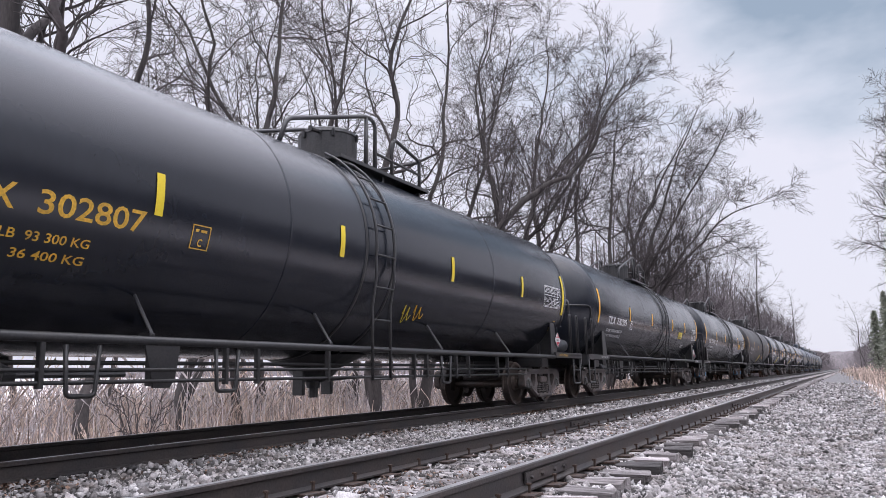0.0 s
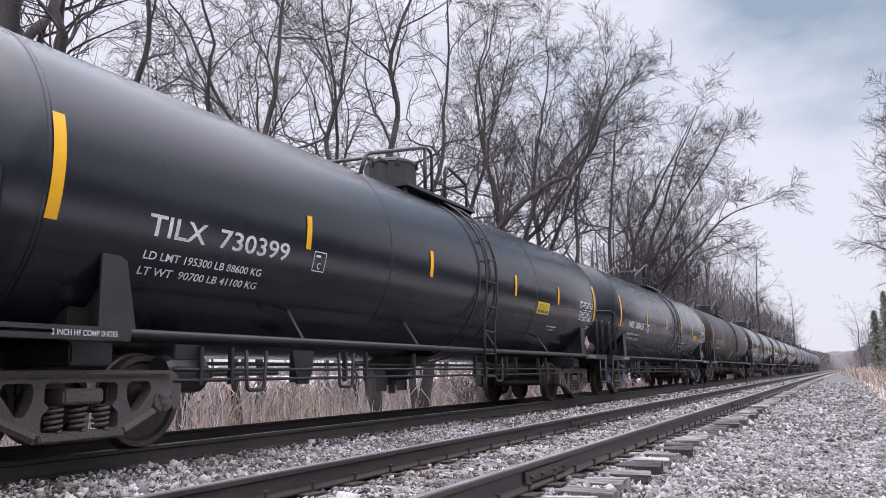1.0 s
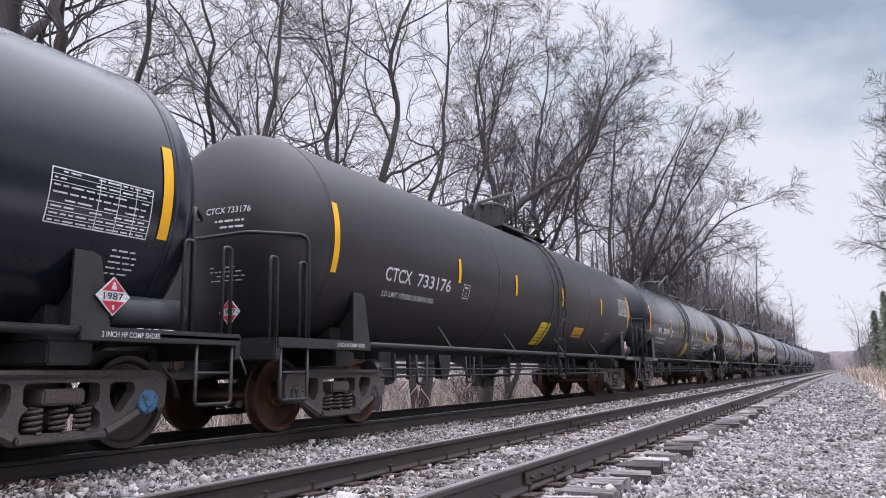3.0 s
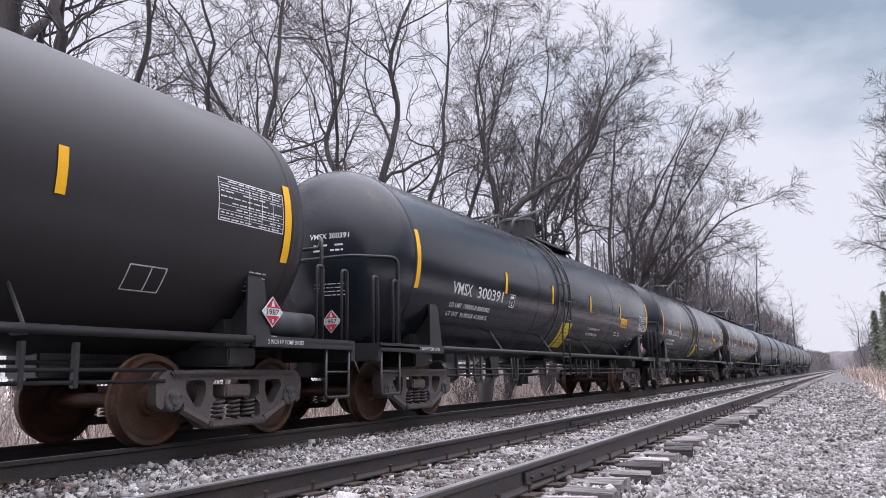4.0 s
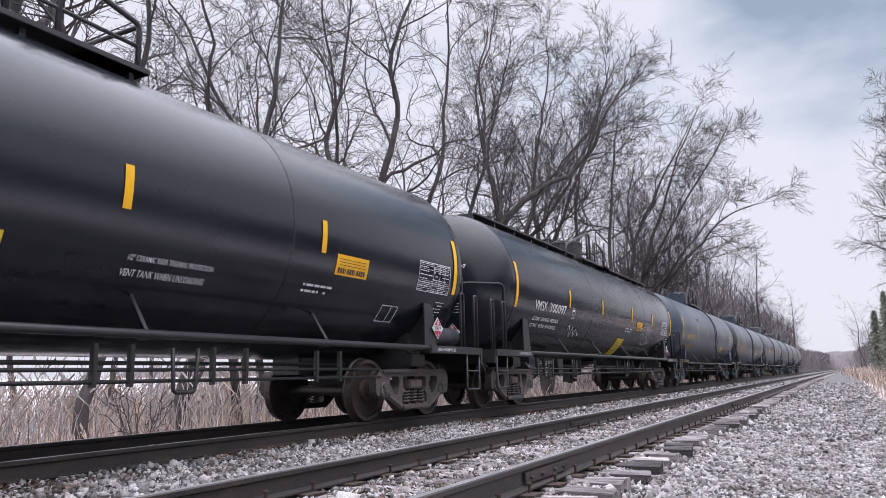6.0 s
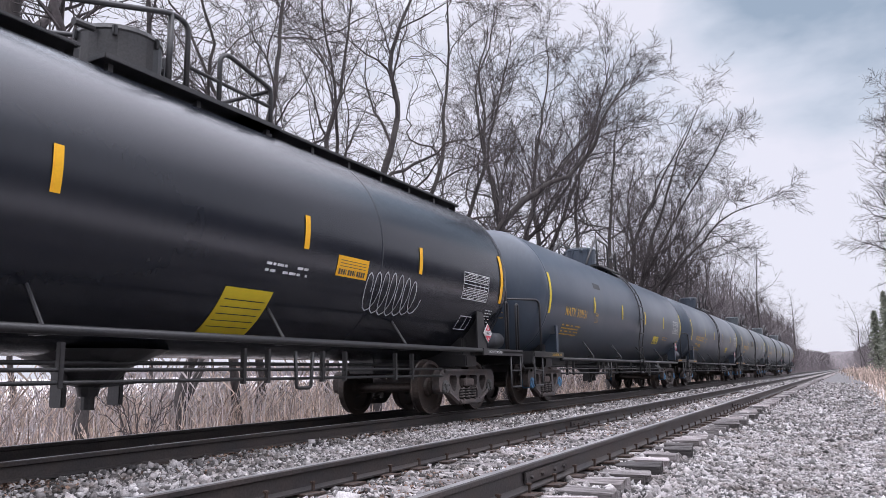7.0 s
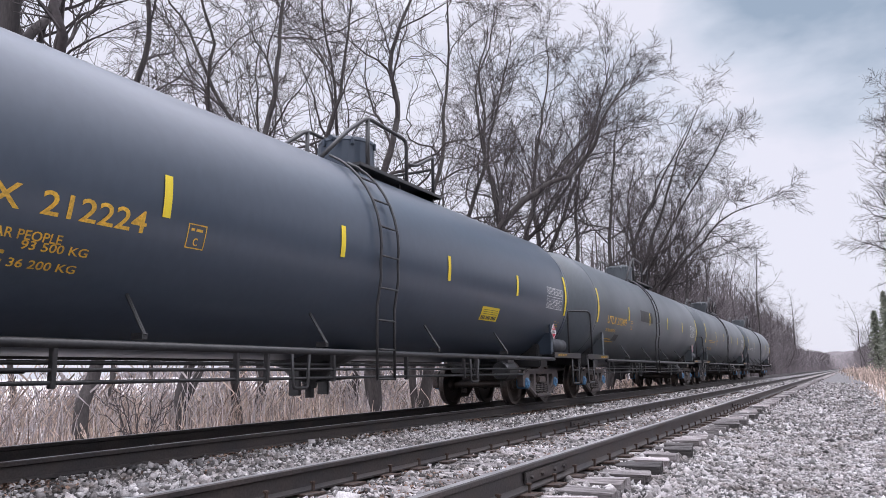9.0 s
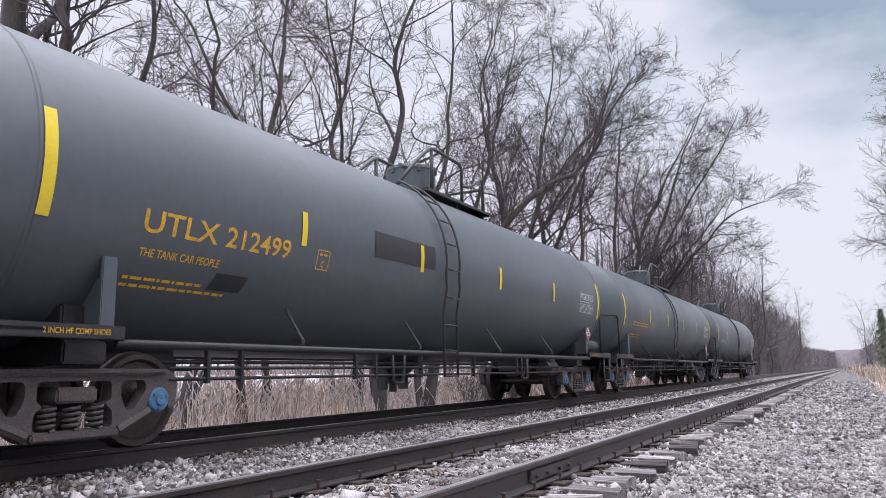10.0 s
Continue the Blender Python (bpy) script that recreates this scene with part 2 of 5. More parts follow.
ground = new("ground", sheet(sorted(edges_out(-24, 8, 0.4, 2200)), sorted(edges_out(-12, 90, 0.8, 2200))))
for v in ground.data.vertices:
    if -10.4 < v.co.x - bend(v.co.y) < 1.1:
        v.co.z -= 0.12
ground.data.materials.append(GROUND)
tagged(ground, "dry grassy ground with thin patchy snow", "ground", kind="structure")
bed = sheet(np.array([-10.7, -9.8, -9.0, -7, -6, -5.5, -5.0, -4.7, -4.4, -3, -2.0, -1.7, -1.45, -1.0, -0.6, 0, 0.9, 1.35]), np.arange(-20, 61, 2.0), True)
bed_far = sheet(np.array([-10.7, -9.0, -6, -5.0, -4.4, -2.0, -1.45, -0.6, 0, 0.9, 1.35]), np.arange(60, 661, 20.0), True)
for me in (bed, bed_far):
    for v in me.vertices:
        v.co.z += 0.012
ob = new("ballast", bed_far)
ob.data.materials.append(BED_FAR)
tagged(ob, "grey crushed stone ballast running into the distance", "ballast", kind="structure")
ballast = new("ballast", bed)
ballast.data.materials.append(BED_GAP_SHADE)
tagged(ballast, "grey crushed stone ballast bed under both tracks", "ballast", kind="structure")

# ---- tracks ----
profile = [(-0.075, -0.178), (0.075, -0.178), (0.075, -0.165), (0.012, -0.148), (0.010, -0.05), (0.036, -0.038), (0.037, -0.008), (0.028, 0.0),
           (-0.028, 0.0), (-0.037, -0.008), (-0.036, -0.038), (-0.010, -0.05), (-0.012, -0.148), (-0.075, -0.165)]


def rail_mesh():
    bm = bmesh.new()
    ends = [[bm.verts.new((x + bend(y), y, z)) for x, z in profile] for y in (-20, -5, 0, 3, 6, 8, 10, 15, 22, 28, 34, 40, 46, 54, 64, 80, 150, 640)]
    for a, b in zip(ends, ends[1:]):
        for k in range(len(profile)):
            q = (k + 1) % len(profile)
            f = bm.faces.new((a[k], a[q], b[q], b[k]))
            f.material_index = 1 if k == 7 else 0
    me = bpy.data.meshes.new("mesh")
    bmesh.ops.recalc_face_normals(bm, faces=bm.faces)
    bm.to_mesh(me)
    bm.free()
    me.materials.append(RAIL)
    me.materials.append(POLISHED)
    return me


RAIL_MESH = rail_mesh()


def track(name, x, label):
    t = tagged(new(name), label, "railway track", kind="structure")
    t.location = (x, 0, 0)
    for s in (-1, 1):
        part("rail", RAIL_MESH, RAIL, t, m=pose(s * GAUGE / 2, 0, 0))
    return t


track_1 = track("track_1", TRACK_X, "empty railway track of rusty rails on weathered wooden ties")
track_2 = track("track_2", CAR_X, "railway track of dark steel rails under the train")
# ---- tank cars ----
PITCH, SPEED, TRUCK, WB, TANK_R, TANK_Z = 17.854, 15.872, 6.911, 1.778, 1.535, 2.45
SHELL, HEAD, WHEEL_R = 7.72, 0.72, 0.457


# how far the train runs ahead of an even pace, in metres, from half second to half second
AHEAD = [0.27, 0.39, 0.02, 0.12, 0.24, 0.02, 0.14, 0.20, 0.02, 0.24, 0.35, 0.0, 0.05, 0.10, 0.11, 0.09, 0.48, 0.09, 0.34, 0.45, 0.13]


def car_y(index, t):
    """Where the middle of a car stands along the line at t seconds."""
    return 12.86 + (index - 1) * PITCH - SPEED * (t - 0.9) - float(np.interp(t, np.arange(21) / 2, AHEAD))


made = {}


def once(key, build):
    """Alike pieces share one mesh."""
    if key not in made:
        made[key] = build()
    return made[key]


def tank_mesh():
    bm = bmesh.new()
    prof = [(TANK_R * math.cos(a), -SHELL - HEAD * math.sin(a)) for a in [math.pi / 2 * k / 12 for k in range(12, -1, -1)]]
    lathe(bm, prof + [(TANK_R, y) for y in (-5.1, -2.6, 0, 2.6, 5.1)] + [(r, -h) for r, h in reversed(prof)], n=72)
    return finish(bm, True)


def band_mesh(width=0.06, proud=0.007):
    """A jacket strap right round the shell."""
    bm = bmesh.new()
    lathe(bm, [(TANK_R - 0.01, -width / 2), (TANK_R + proud, -width / 2), (TANK_R + proud, width / 2), (TANK_R - 0.01, width / 2)], n=72)
    return finish(bm, True)


def wheelset_mesh():
    bm = bmesh.new()
    r = WHEEL_R
    half = [(0.0, 1.02), (0.07, 1.02), (0.075, 0.90), (0.11, 0.88), (0.125, 0.82), (0.15, 0.81), (0.17, 0.76), (0.37, 0.775), (0.40, 0.815), (r - 0.008, 0.82),
            (r, 0.80), (r + 0.004, 0.715), (r + 0.026, 0.70), (r + 0.026, 0.685), (r + 0.006, 0.675), (0.40, 0.675), (0.37, 0.735), (0.17, 0.72), (0.14, 0.65), (0.085, 0.63), (0.08, 0.0)]
    lathe(bm, [(a, -b) for a, b in half] + [(a, b) for a, b in reversed(half[:-1])], "x", 30)
    return finish(bm)


def smooth_ring(pts, r):
    """A closed outline with rounded corners."""
    out = []
    n = len(pts)
    for i in range(n):
        a, b, c = Vector(pts[i - 1]), Vector(pts[i]), Vector(pts[(i + 1) % n])
        d = min(r, (a - b).length * 0.4, (c - b).length * 0.4)
        p, q = b + (a - b).normalized() * d, b + (c - b).normalized() * d
        out += [tuple((1 - t) ** 2 * p + 2 * t * (1 - t) * b + t * t * q) for t in (0, 0.33, 0.67, 1)]
    return out


def side_frame_mesh():
    bm = bmesh.new()
    top = [(-1.12, 0.64), (-1.02, 0.755), (-0.62, 0.74), (-0.5, 0.76), (0.5, 0.76), (0.62, 0.74), (1.02, 0.755), (1.12, 0.64), (1.10, 0.40), (1.02, 0.36), (0.98, 0.52), (0.80, 0.52),
           (0.74, 0.36), (0.46, 0.14), (-0.46, 0.14), (-0.74, 0.36), (-0.80, 0.52), (-0.98, 0.52), (-1.02, 0.36), (-1.10, 0.40)]
    win = [(0.46, 0.65), (0.72, 0.65), (0.75, 0.57), (0.60, 0.37), (0.53, 0.37), (0.46, 0.50)]
    holes = [smooth_ring(win, 0.06), smooth_ring([(-y, z) for y, z in reversed(win)], 0.06),
             smooth_ring([(-0.36, 0.65), (0.36, 0.65), (0.36, 0.48), (0.30, 0.44), (0.38, 0.38), (0.38, 0.23), (-0.38, 0.23), (-0.38, 0.38), (-0.30, 0.44), (-0.36, 0.48)], 0.05)]
    plate(bm, smooth_ring(top, 0.07), 0.97, 1.10, holes)
    box(bm, (0.94, -0.42, 0.15), (1.16, 0.42, 0.22), 0.015)
    box(bm, (0.95, -0.95, 0.70), (1.15, 0.95, 0.755), 0.02)
    for s in (-1, 1):
        rod(bm, [(1.09, s * 0.78, 0.36), (1.09, s * 0.44, 0.20)], 0.05, 6)
    return finish(bm)


def spring_mesh():
    bm = bmesh.new()
    turns, n = 4.5, 10
    rod(bm, [(0.065 * math.cos(a), 0.065 * math.sin(a), 0.23 + 0.21 * a / (turns * math.tau)) for a in [math.tau * k / n for k in range(int(turns * n) + 1)]], 0.017, 5)
    return finish(bm, True)


def cap_mesh():
    bm = bmesh.new()
    lathe(bm, [(0.0, 0.09), (0.05, 0.088), (0.06, 0.07), (0.105, 0.065), (0.118, 0.05), (0.12, -0.16), (0.0, -0.16)], "x", 20)
    for k in range(3):
        a = math.tau * k / 3 + 0.4
        rod(bm, [(0.06, 0.082 * math.cos(a), 0.082 * math.sin(a)), (0.085, 0.082 * math.cos(a), 0.082 * math.sin(a))], 0.017, 6)
    return finish(bm)


def bolster_mesh():
    bm = bmesh.new()
    box(bm, (-1.13, -0.2, 0.46), (1.13, 0.2, 0.60), 0.02)
    box(bm, (-0.5, -0.26, 0.50), (0.5, 0.26, 0.72), 0.03)
    for y in (-0.42, 0.42):
        box(bm, (-0.7, y - 0.05, 0.36), (0.7, y + 0.05, 0.52), 0.015)
    return finish(bm)


def bogie(car, y, cap, wheel):
    b = part("bogie", once("bolster", bolster_mesh), CAST, car, m=pose(0, y, 0))
    for s in (-1, 1):
        part("side_frame", once("side_frame", side_frame_mesh), CAST, b, m=pose(0, 0, 0, 0, 0, 0 if s > 0 else 180))
        for k in (-0.23, 0.0, 0.23):
            part("spring", once("spring", spring_mesh), CAST, b, m=pose(s * 1.05, k, 0))
        for k in (-WB / 2, WB / 2):
            part("bearing_cap", once(("cap", cap.name), cap_mesh), cap, b, m=pose(s * 1.06, k, WHEEL_R, 0, 0, 0 if s > 0 else 180))
    return [part("wheelset", once(("wheelset", wheel.name), wheelset_mesh), wheel, b, m=pose(0, k, WHEEL_R)) for k in (-WB / 2, WB / 2)]


letters = {}


def cut_letters(bodies):
    """Turns all wordings into meshes in one go."""
    obs = {}
    for body in sorted(bodies):
        cu = bpy.data.curves.new("letters", "FONT")
        cu.body, cu.resolution_u, cu.offset = body, 3, 0.013
        obs[body] = new("letters", cu)
    bpy.context.view_layer.update()
    dg = bpy.context.evaluated_depsgraph_get()
    for body, ob in obs.items():
        letters[body] = bpy.data.meshes.new_from_object(ob.evaluated_get(dg))
    for ob in obs.values():
        bpy.data.objects.remove(ob)


def flat_text(body, width, height):
    """Letters laid flat: corner (0, 0), fitted to a width and a height."""
    bm = bmesh.new()
    bm.from_mesh(letters[body])
    xs, ys = [v.co.x for v in bm.verts], [v.co.y for v in bm.verts]
    sx, sy = width / (max(xs) - min(xs)), height / (max(ys) - min(ys))
    x0, y0 = min(xs), min(ys)
    for v in bm.verts:
        v.co = ((v.co.x - x0) * sx, (v.co.y - y0) * sy, 0)
    return bm


def quads(bm, shapes):
    for s in shapes:
        bm.faces.new([bm.verts.new((u, v, 0)) for u, v in s])
    return bm


def rect(u0, v0, u1, v1, lean=0.0):
    return [(u0, v0), (u1, v0), (u1 + lean, v1), (u0 + lean, v1)]


def frame_lines(u0, v0, u1, v1, w, lean=0.0):
    h = v1 - v0
    k = lean / h * w
    return [rect(u0, v0, u1, v0 + w, k), rect(u0 + lean - k, v1 - w, u1 + lean - k, v1, k), rect(u0, v0, u0 + w, v1, lean), rect(u1 - w, v0, u1, v1, lean)]


def on_shell(bm, y, z, proud=0.004):
    """Wraps a flat marking onto the side of the tank, its origin at (y, z)."""
    vs = [v.co.y for v in bm.verts]
    k = min(vs) + 0.07
    while k < max(vs):
        bmesh.ops.bisect_plane(bm, geom=bm.verts[:] + bm.edges[:] + bm.faces[:], plane_co=(0, k, 0), plane_no=(0, 1, 0))
        k += 0.07
    r, a0 = TANK_R + proud, math.asin((z - TANK_Z) / TANK_R)
    for v in bm.verts:
        a = a0 + v.co.y / TANK_R
        v.co = (r * math.cos(a), y + v.co.x, TANK_Z + r * math.sin(a))
    return finish(bm)


def on_head(bm, x, z, proud=0.005):
    """Wraps a flat marking onto the leading head of the tank."""
    for v in bm.verts:
        px, pz = x + v.co.x, z + v.co.y
        q = max(0.02, 1 - (px * px + (pz - TANK_Z) ** 2) / TANK_R ** 2)
        v.co = (px, -SHELL - HEAD * math.sqrt(q) - proud, pz)
    return finish(bm)


def scrawl(seed, width, height, strokes, w=0.018):
    """Loops of a spray can that spell nothing."""
    rnd = random.Random(seed)
    shapes, pts = [], []
    n = strokes * 12
    ph = rnd.random() * 6
    for i in range(n + 1):
        t = i / n
        a = t * strokes * math.tau
        pts.append(Vector((width * t + 0.09 * width * math.cos(a + ph), height * (0.5 + (0.32 + 0.12 * math.sin(3 * t + ph)) * math.sin(a)))))
    for a, b in zip(pts, pts[1:]):
        d = (b - a).normalized() * (w / 2)
        s = Vector((-d.y, d.x))
        shapes.append([tuple(a - s), tuple(b - s), tuple(b + s), tuple(a + s)])
    return shapes


def bar_rows(u0, v0, u1, v1, rows, seed, fill=0.55):
    """Small print too fine to read, as short bars."""
    rnd = random.Random(seed)
    out, h = [], (v1 - v0) / rows
    for i in range(rows):
        u = u0
        while u < u1 - 0.03:
            w = rnd.uniform(0.03, 0.14)
            if rnd.random() < 0.85:
                out.append(rect(u, v0 + i * h + h * (1 - fill) / 2, min(u + w, u1), v0 + (i + 1) * h - h * (1 - fill) / 2))
            u += w + 0.022
    return out or [rect(u0, v0, u1, v1)]


def pipe(pts, r=0.022, sides=8, soft=0.1):
    bm = bmesh.new()
    rod(bm, soft_path(pts, soft) if len(pts) > 2 else pts, r, sides)
    return finish(bm, True)


def end_fittings(car, s, style):
    """Platform, rails, steps and coupler at one end; s: -1 leading, 1 trailing."""
    def platform():
        bm = bmesh.new()
        box(bm, (-1.5, 7.0, 1.045), (1.5, 8.62, 1.085), 0.006)
        box(bm, (1.44, 6.75, 1.0), (1.5, 8.62, 1.12), 0.008)
        box(bm, (-1.5, 6.75, 1.0), (-1.44, 8.62, 1.12), 0.008)
        return finish(bm)

    def end_sill():
        return finish(box(bmesh.new(), (-1.48, 8.56, 0.86), (1.48, 8.66, 1.12), 0.015))

    def draft_sill():
        bm = bmesh.new()
        box(bm, (-0.26, 5.1, 0.70), (0.26, 8.6, 0.98), 0.02)
        box(bm, (-0.33, 8.45, 0.66), (0.33, 8.66, 1.04), 0.02)
        return finish(bm)

    def body_bolster():
        bm = bmesh.new()
        box(bm, (-1.18, 6.68, 0.80), (1.18, 7.12, 1.0), 0.02)
        box(bm, (-1.1, 6.7, 1.0), (1.1, 7.1, 1.32), 0.02)
        return finish(bm)

    def coupler():
        bm = bmesh.new()
        box(bm, (-0.07, 8.6, 0.78), (0.07, 8.82, 0.95), 0.015)
        box(bm, (-0.14, 8.78, 0.74), (0.05, 8.915, 0.99), 0.03)
        box(bm, (0.05, 8.74, 0.76), (0.17, 8.90, 0.97), 0.03)
        return finish(bm)

    def post_plate():
        bm = bmesh.new()
        plate(bm, [(6.72, 1.08), (7.12, 1.08), (6.98, 1.74), (6.90, 1.78), (6.72, 1.78)], 1.37, 1.40)
        plate(bm, [(6.84, 1.08), (6.87, 1.08), (6.87, 1.77), (6.84, 1.77)], 0.9, 1.37)
        return finish(bm)

    flip = pose(0, 0, 0, 0, 0, 180) if s < 0 else pose(0, 0, 0)
    part("end_platform", once("platform", platform), FRAME, car, m=flip)
    part("end_sill", once("end_sill", end_sill), FRAME, car, m=flip)
    part("draft_sill", once("draft_sill", draft_sill), FRAME, car, m=flip)
    part("body_bolster", once("body_bolster", body_bolster), FRAME, car, m=flip)
    part("coupler", once("coupler", coupler), RUST, car, m=flip)
    def slim_post():
        bm = bmesh.new()
        box(bm, (1.36, 6.80, 1.08), (1.40, 6.95, 1.74), 0.008)
        plate(bm, [(6.86, 1.08), (6.88, 1.08), (6.88, 1.55), (6.86, 1.55)], 1.0, 1.37)
        return finish(bm)
    for k in (0, 1):
        if style["old"]:
            part("bolster_post", once(("slim_post", style["paint"].name), slim_post), style["paint"], car, m=flip @ pose(0, 13.74 * k, 0, 0, 0, 180 * k))
            continue
        part("bolster_post", once("post_plate", post_plate), FRAME, car, m=flip @ pose(0, 13.74 * k, 0, 0, 0, 180 * k))
    zr = 2.24 if style["old"] else 2.40
    rail = once(("end_rail", zr), lambda: pipe([(1.42, 8.0, 1.08), (1.42, 8.0, zr), (0.95, 8.56, zr), (-0.95, 8.56, zr), (-1.42, 8.0, zr), (-1.42, 8.0, 1.08)], 0.024, soft=0.14))
    part("end_handrail", rail, FRAME, car, m=flip)
    stirrup = once("stirrup", lambda: pipe([(1.46, 8.54, 1.05), (1.46, 8.54, 0.41), (1.46, 8.06, 0.41), (1.46, 8.06, 1.05)], 0.02, soft=0.05))
    rung = once("step_rung", lambda: pipe([(1.46, 8.54, 0.72), (1.46, 8.06, 0.72)], 0.016))
    for k in (1, -1):
        side = flip if k > 0 else flip @ pose(0, 16.6, 0, 0, 0, 180)
        part("step", stirrup, FRAME, car, m=side)
        part("step_rung", rung, FRAME, car, m=side)
        if not style["old"]:
            for y in (8.44, 7.92):
                part("grab_iron", once(("grab", y), lambda: pipe([(1.46, y + 0.06, 1.1), (1.46, y + 0.06, 2.03), (1.46, y - 0.06, 2.03), (1.46, y - 0.06, 1.1)], 0.02, soft=0.05)), FRAME, car, m=side)
    part("uncoupling_lever", once("lever", lambda: pipe([(0.15, 8.72, 0.98), (0.6, 8.72, 0.92), (1.4, 8.72, 0.92), (1.5, 8.72, 0.70)], 0.014, 6)), FRAME, car, m=flip)
    part("air_hose", once("hose", lambda: pipe([(0.28, 8.60, 0.86), (0.32, 8.8, 0.66), (0.30, 8.9, 0.46)], 0.026, 8, 0.08)), FRAME, car, m=flip)


def hand_brake_mesh():
    bm = bmesh.new()
    n = 24
    rod(bm, [(0.28 * math.cos(k * math.tau / n), 0, 0.28 * math.sin(k * math.tau / n)) for k in range(n + 1)], 0.016, 6)
    for k in range(5):
        a = k * math.tau / 5
        rod(bm, [(0, 0.03, 0), (0.28 * math.cos(a), 0, 0.28 * math.sin(a))], 0.012, 5)
    rod(bm, [(0, -0.22, 0), (0, 0.05, 0)], 0.03, 8)
    return finish(bm)


def placard(car, m):
    bm = bmesh.new()
    d = 0.175
    plate(bm, [(-d, 0), (0, -d), (d, 0), (0, d)], -0.012, 0.0)
    p = part("placard", once("placard", lambda: finish(bm)), WHITE, car, "red diamond placard with a white band and number", m)
    d -= 0.014
    part("red_field", once("red", lambda: up(quads(bmesh.new(), [[(-d + 0.045, 0.045), (d - 0.045, 0.045), (0, d)], [(-d + 0.045, -0.045), (0, -d), (d - 0.045, -0.045)]]), 0.003)), RED, p)
    part("flame_symbol", once("flame", lambda: up(quads(bmesh.new(), [[(-0.03, 0.06), (0.03, 0.06), (0.012, 0.125), (-0.008, 0.13)], [(-0.01, -0.12), (0.012, -0.12), (0.012, -0.08), (-0.01, -0.08)]]), 0.005)), WHITE, p)
    bm2 = flat_text("1987", 0.205, 0.062)
    bmesh.ops.translate(bm2, vec=(-0.1025, -0.031, 0), verts=bm2.verts)
    part("placard_number", once("1987", lambda: up(bm2, 0.004)), FRAME, p)
    return p


def up(bm, x):
    """Stands a flat marking up, facing +x."""
    for v in bm.verts:
        v.co = (x, v.co.x, v.co.y)
    return finish(bm)


def slid(style):
    """A style with its side markings, ladder and dome moved along the shell."""
    d = style["slide"]
    out = dict(style, dome=style["dome"] + d, ladder=None if style["ladder"] is None else style["ladder"] + d, stripes=[y + d for y in style["stripes"]])
    out["texts"] = [(b, y + d, *r) for b, y, *r in style["texts"]]
    out["table"] = style["table"] + d
    for key in ("print", "emblem", "panels", "scrawls"):
        out[key] = [(y + d, *r) for y, *r in style[key]]
    return out


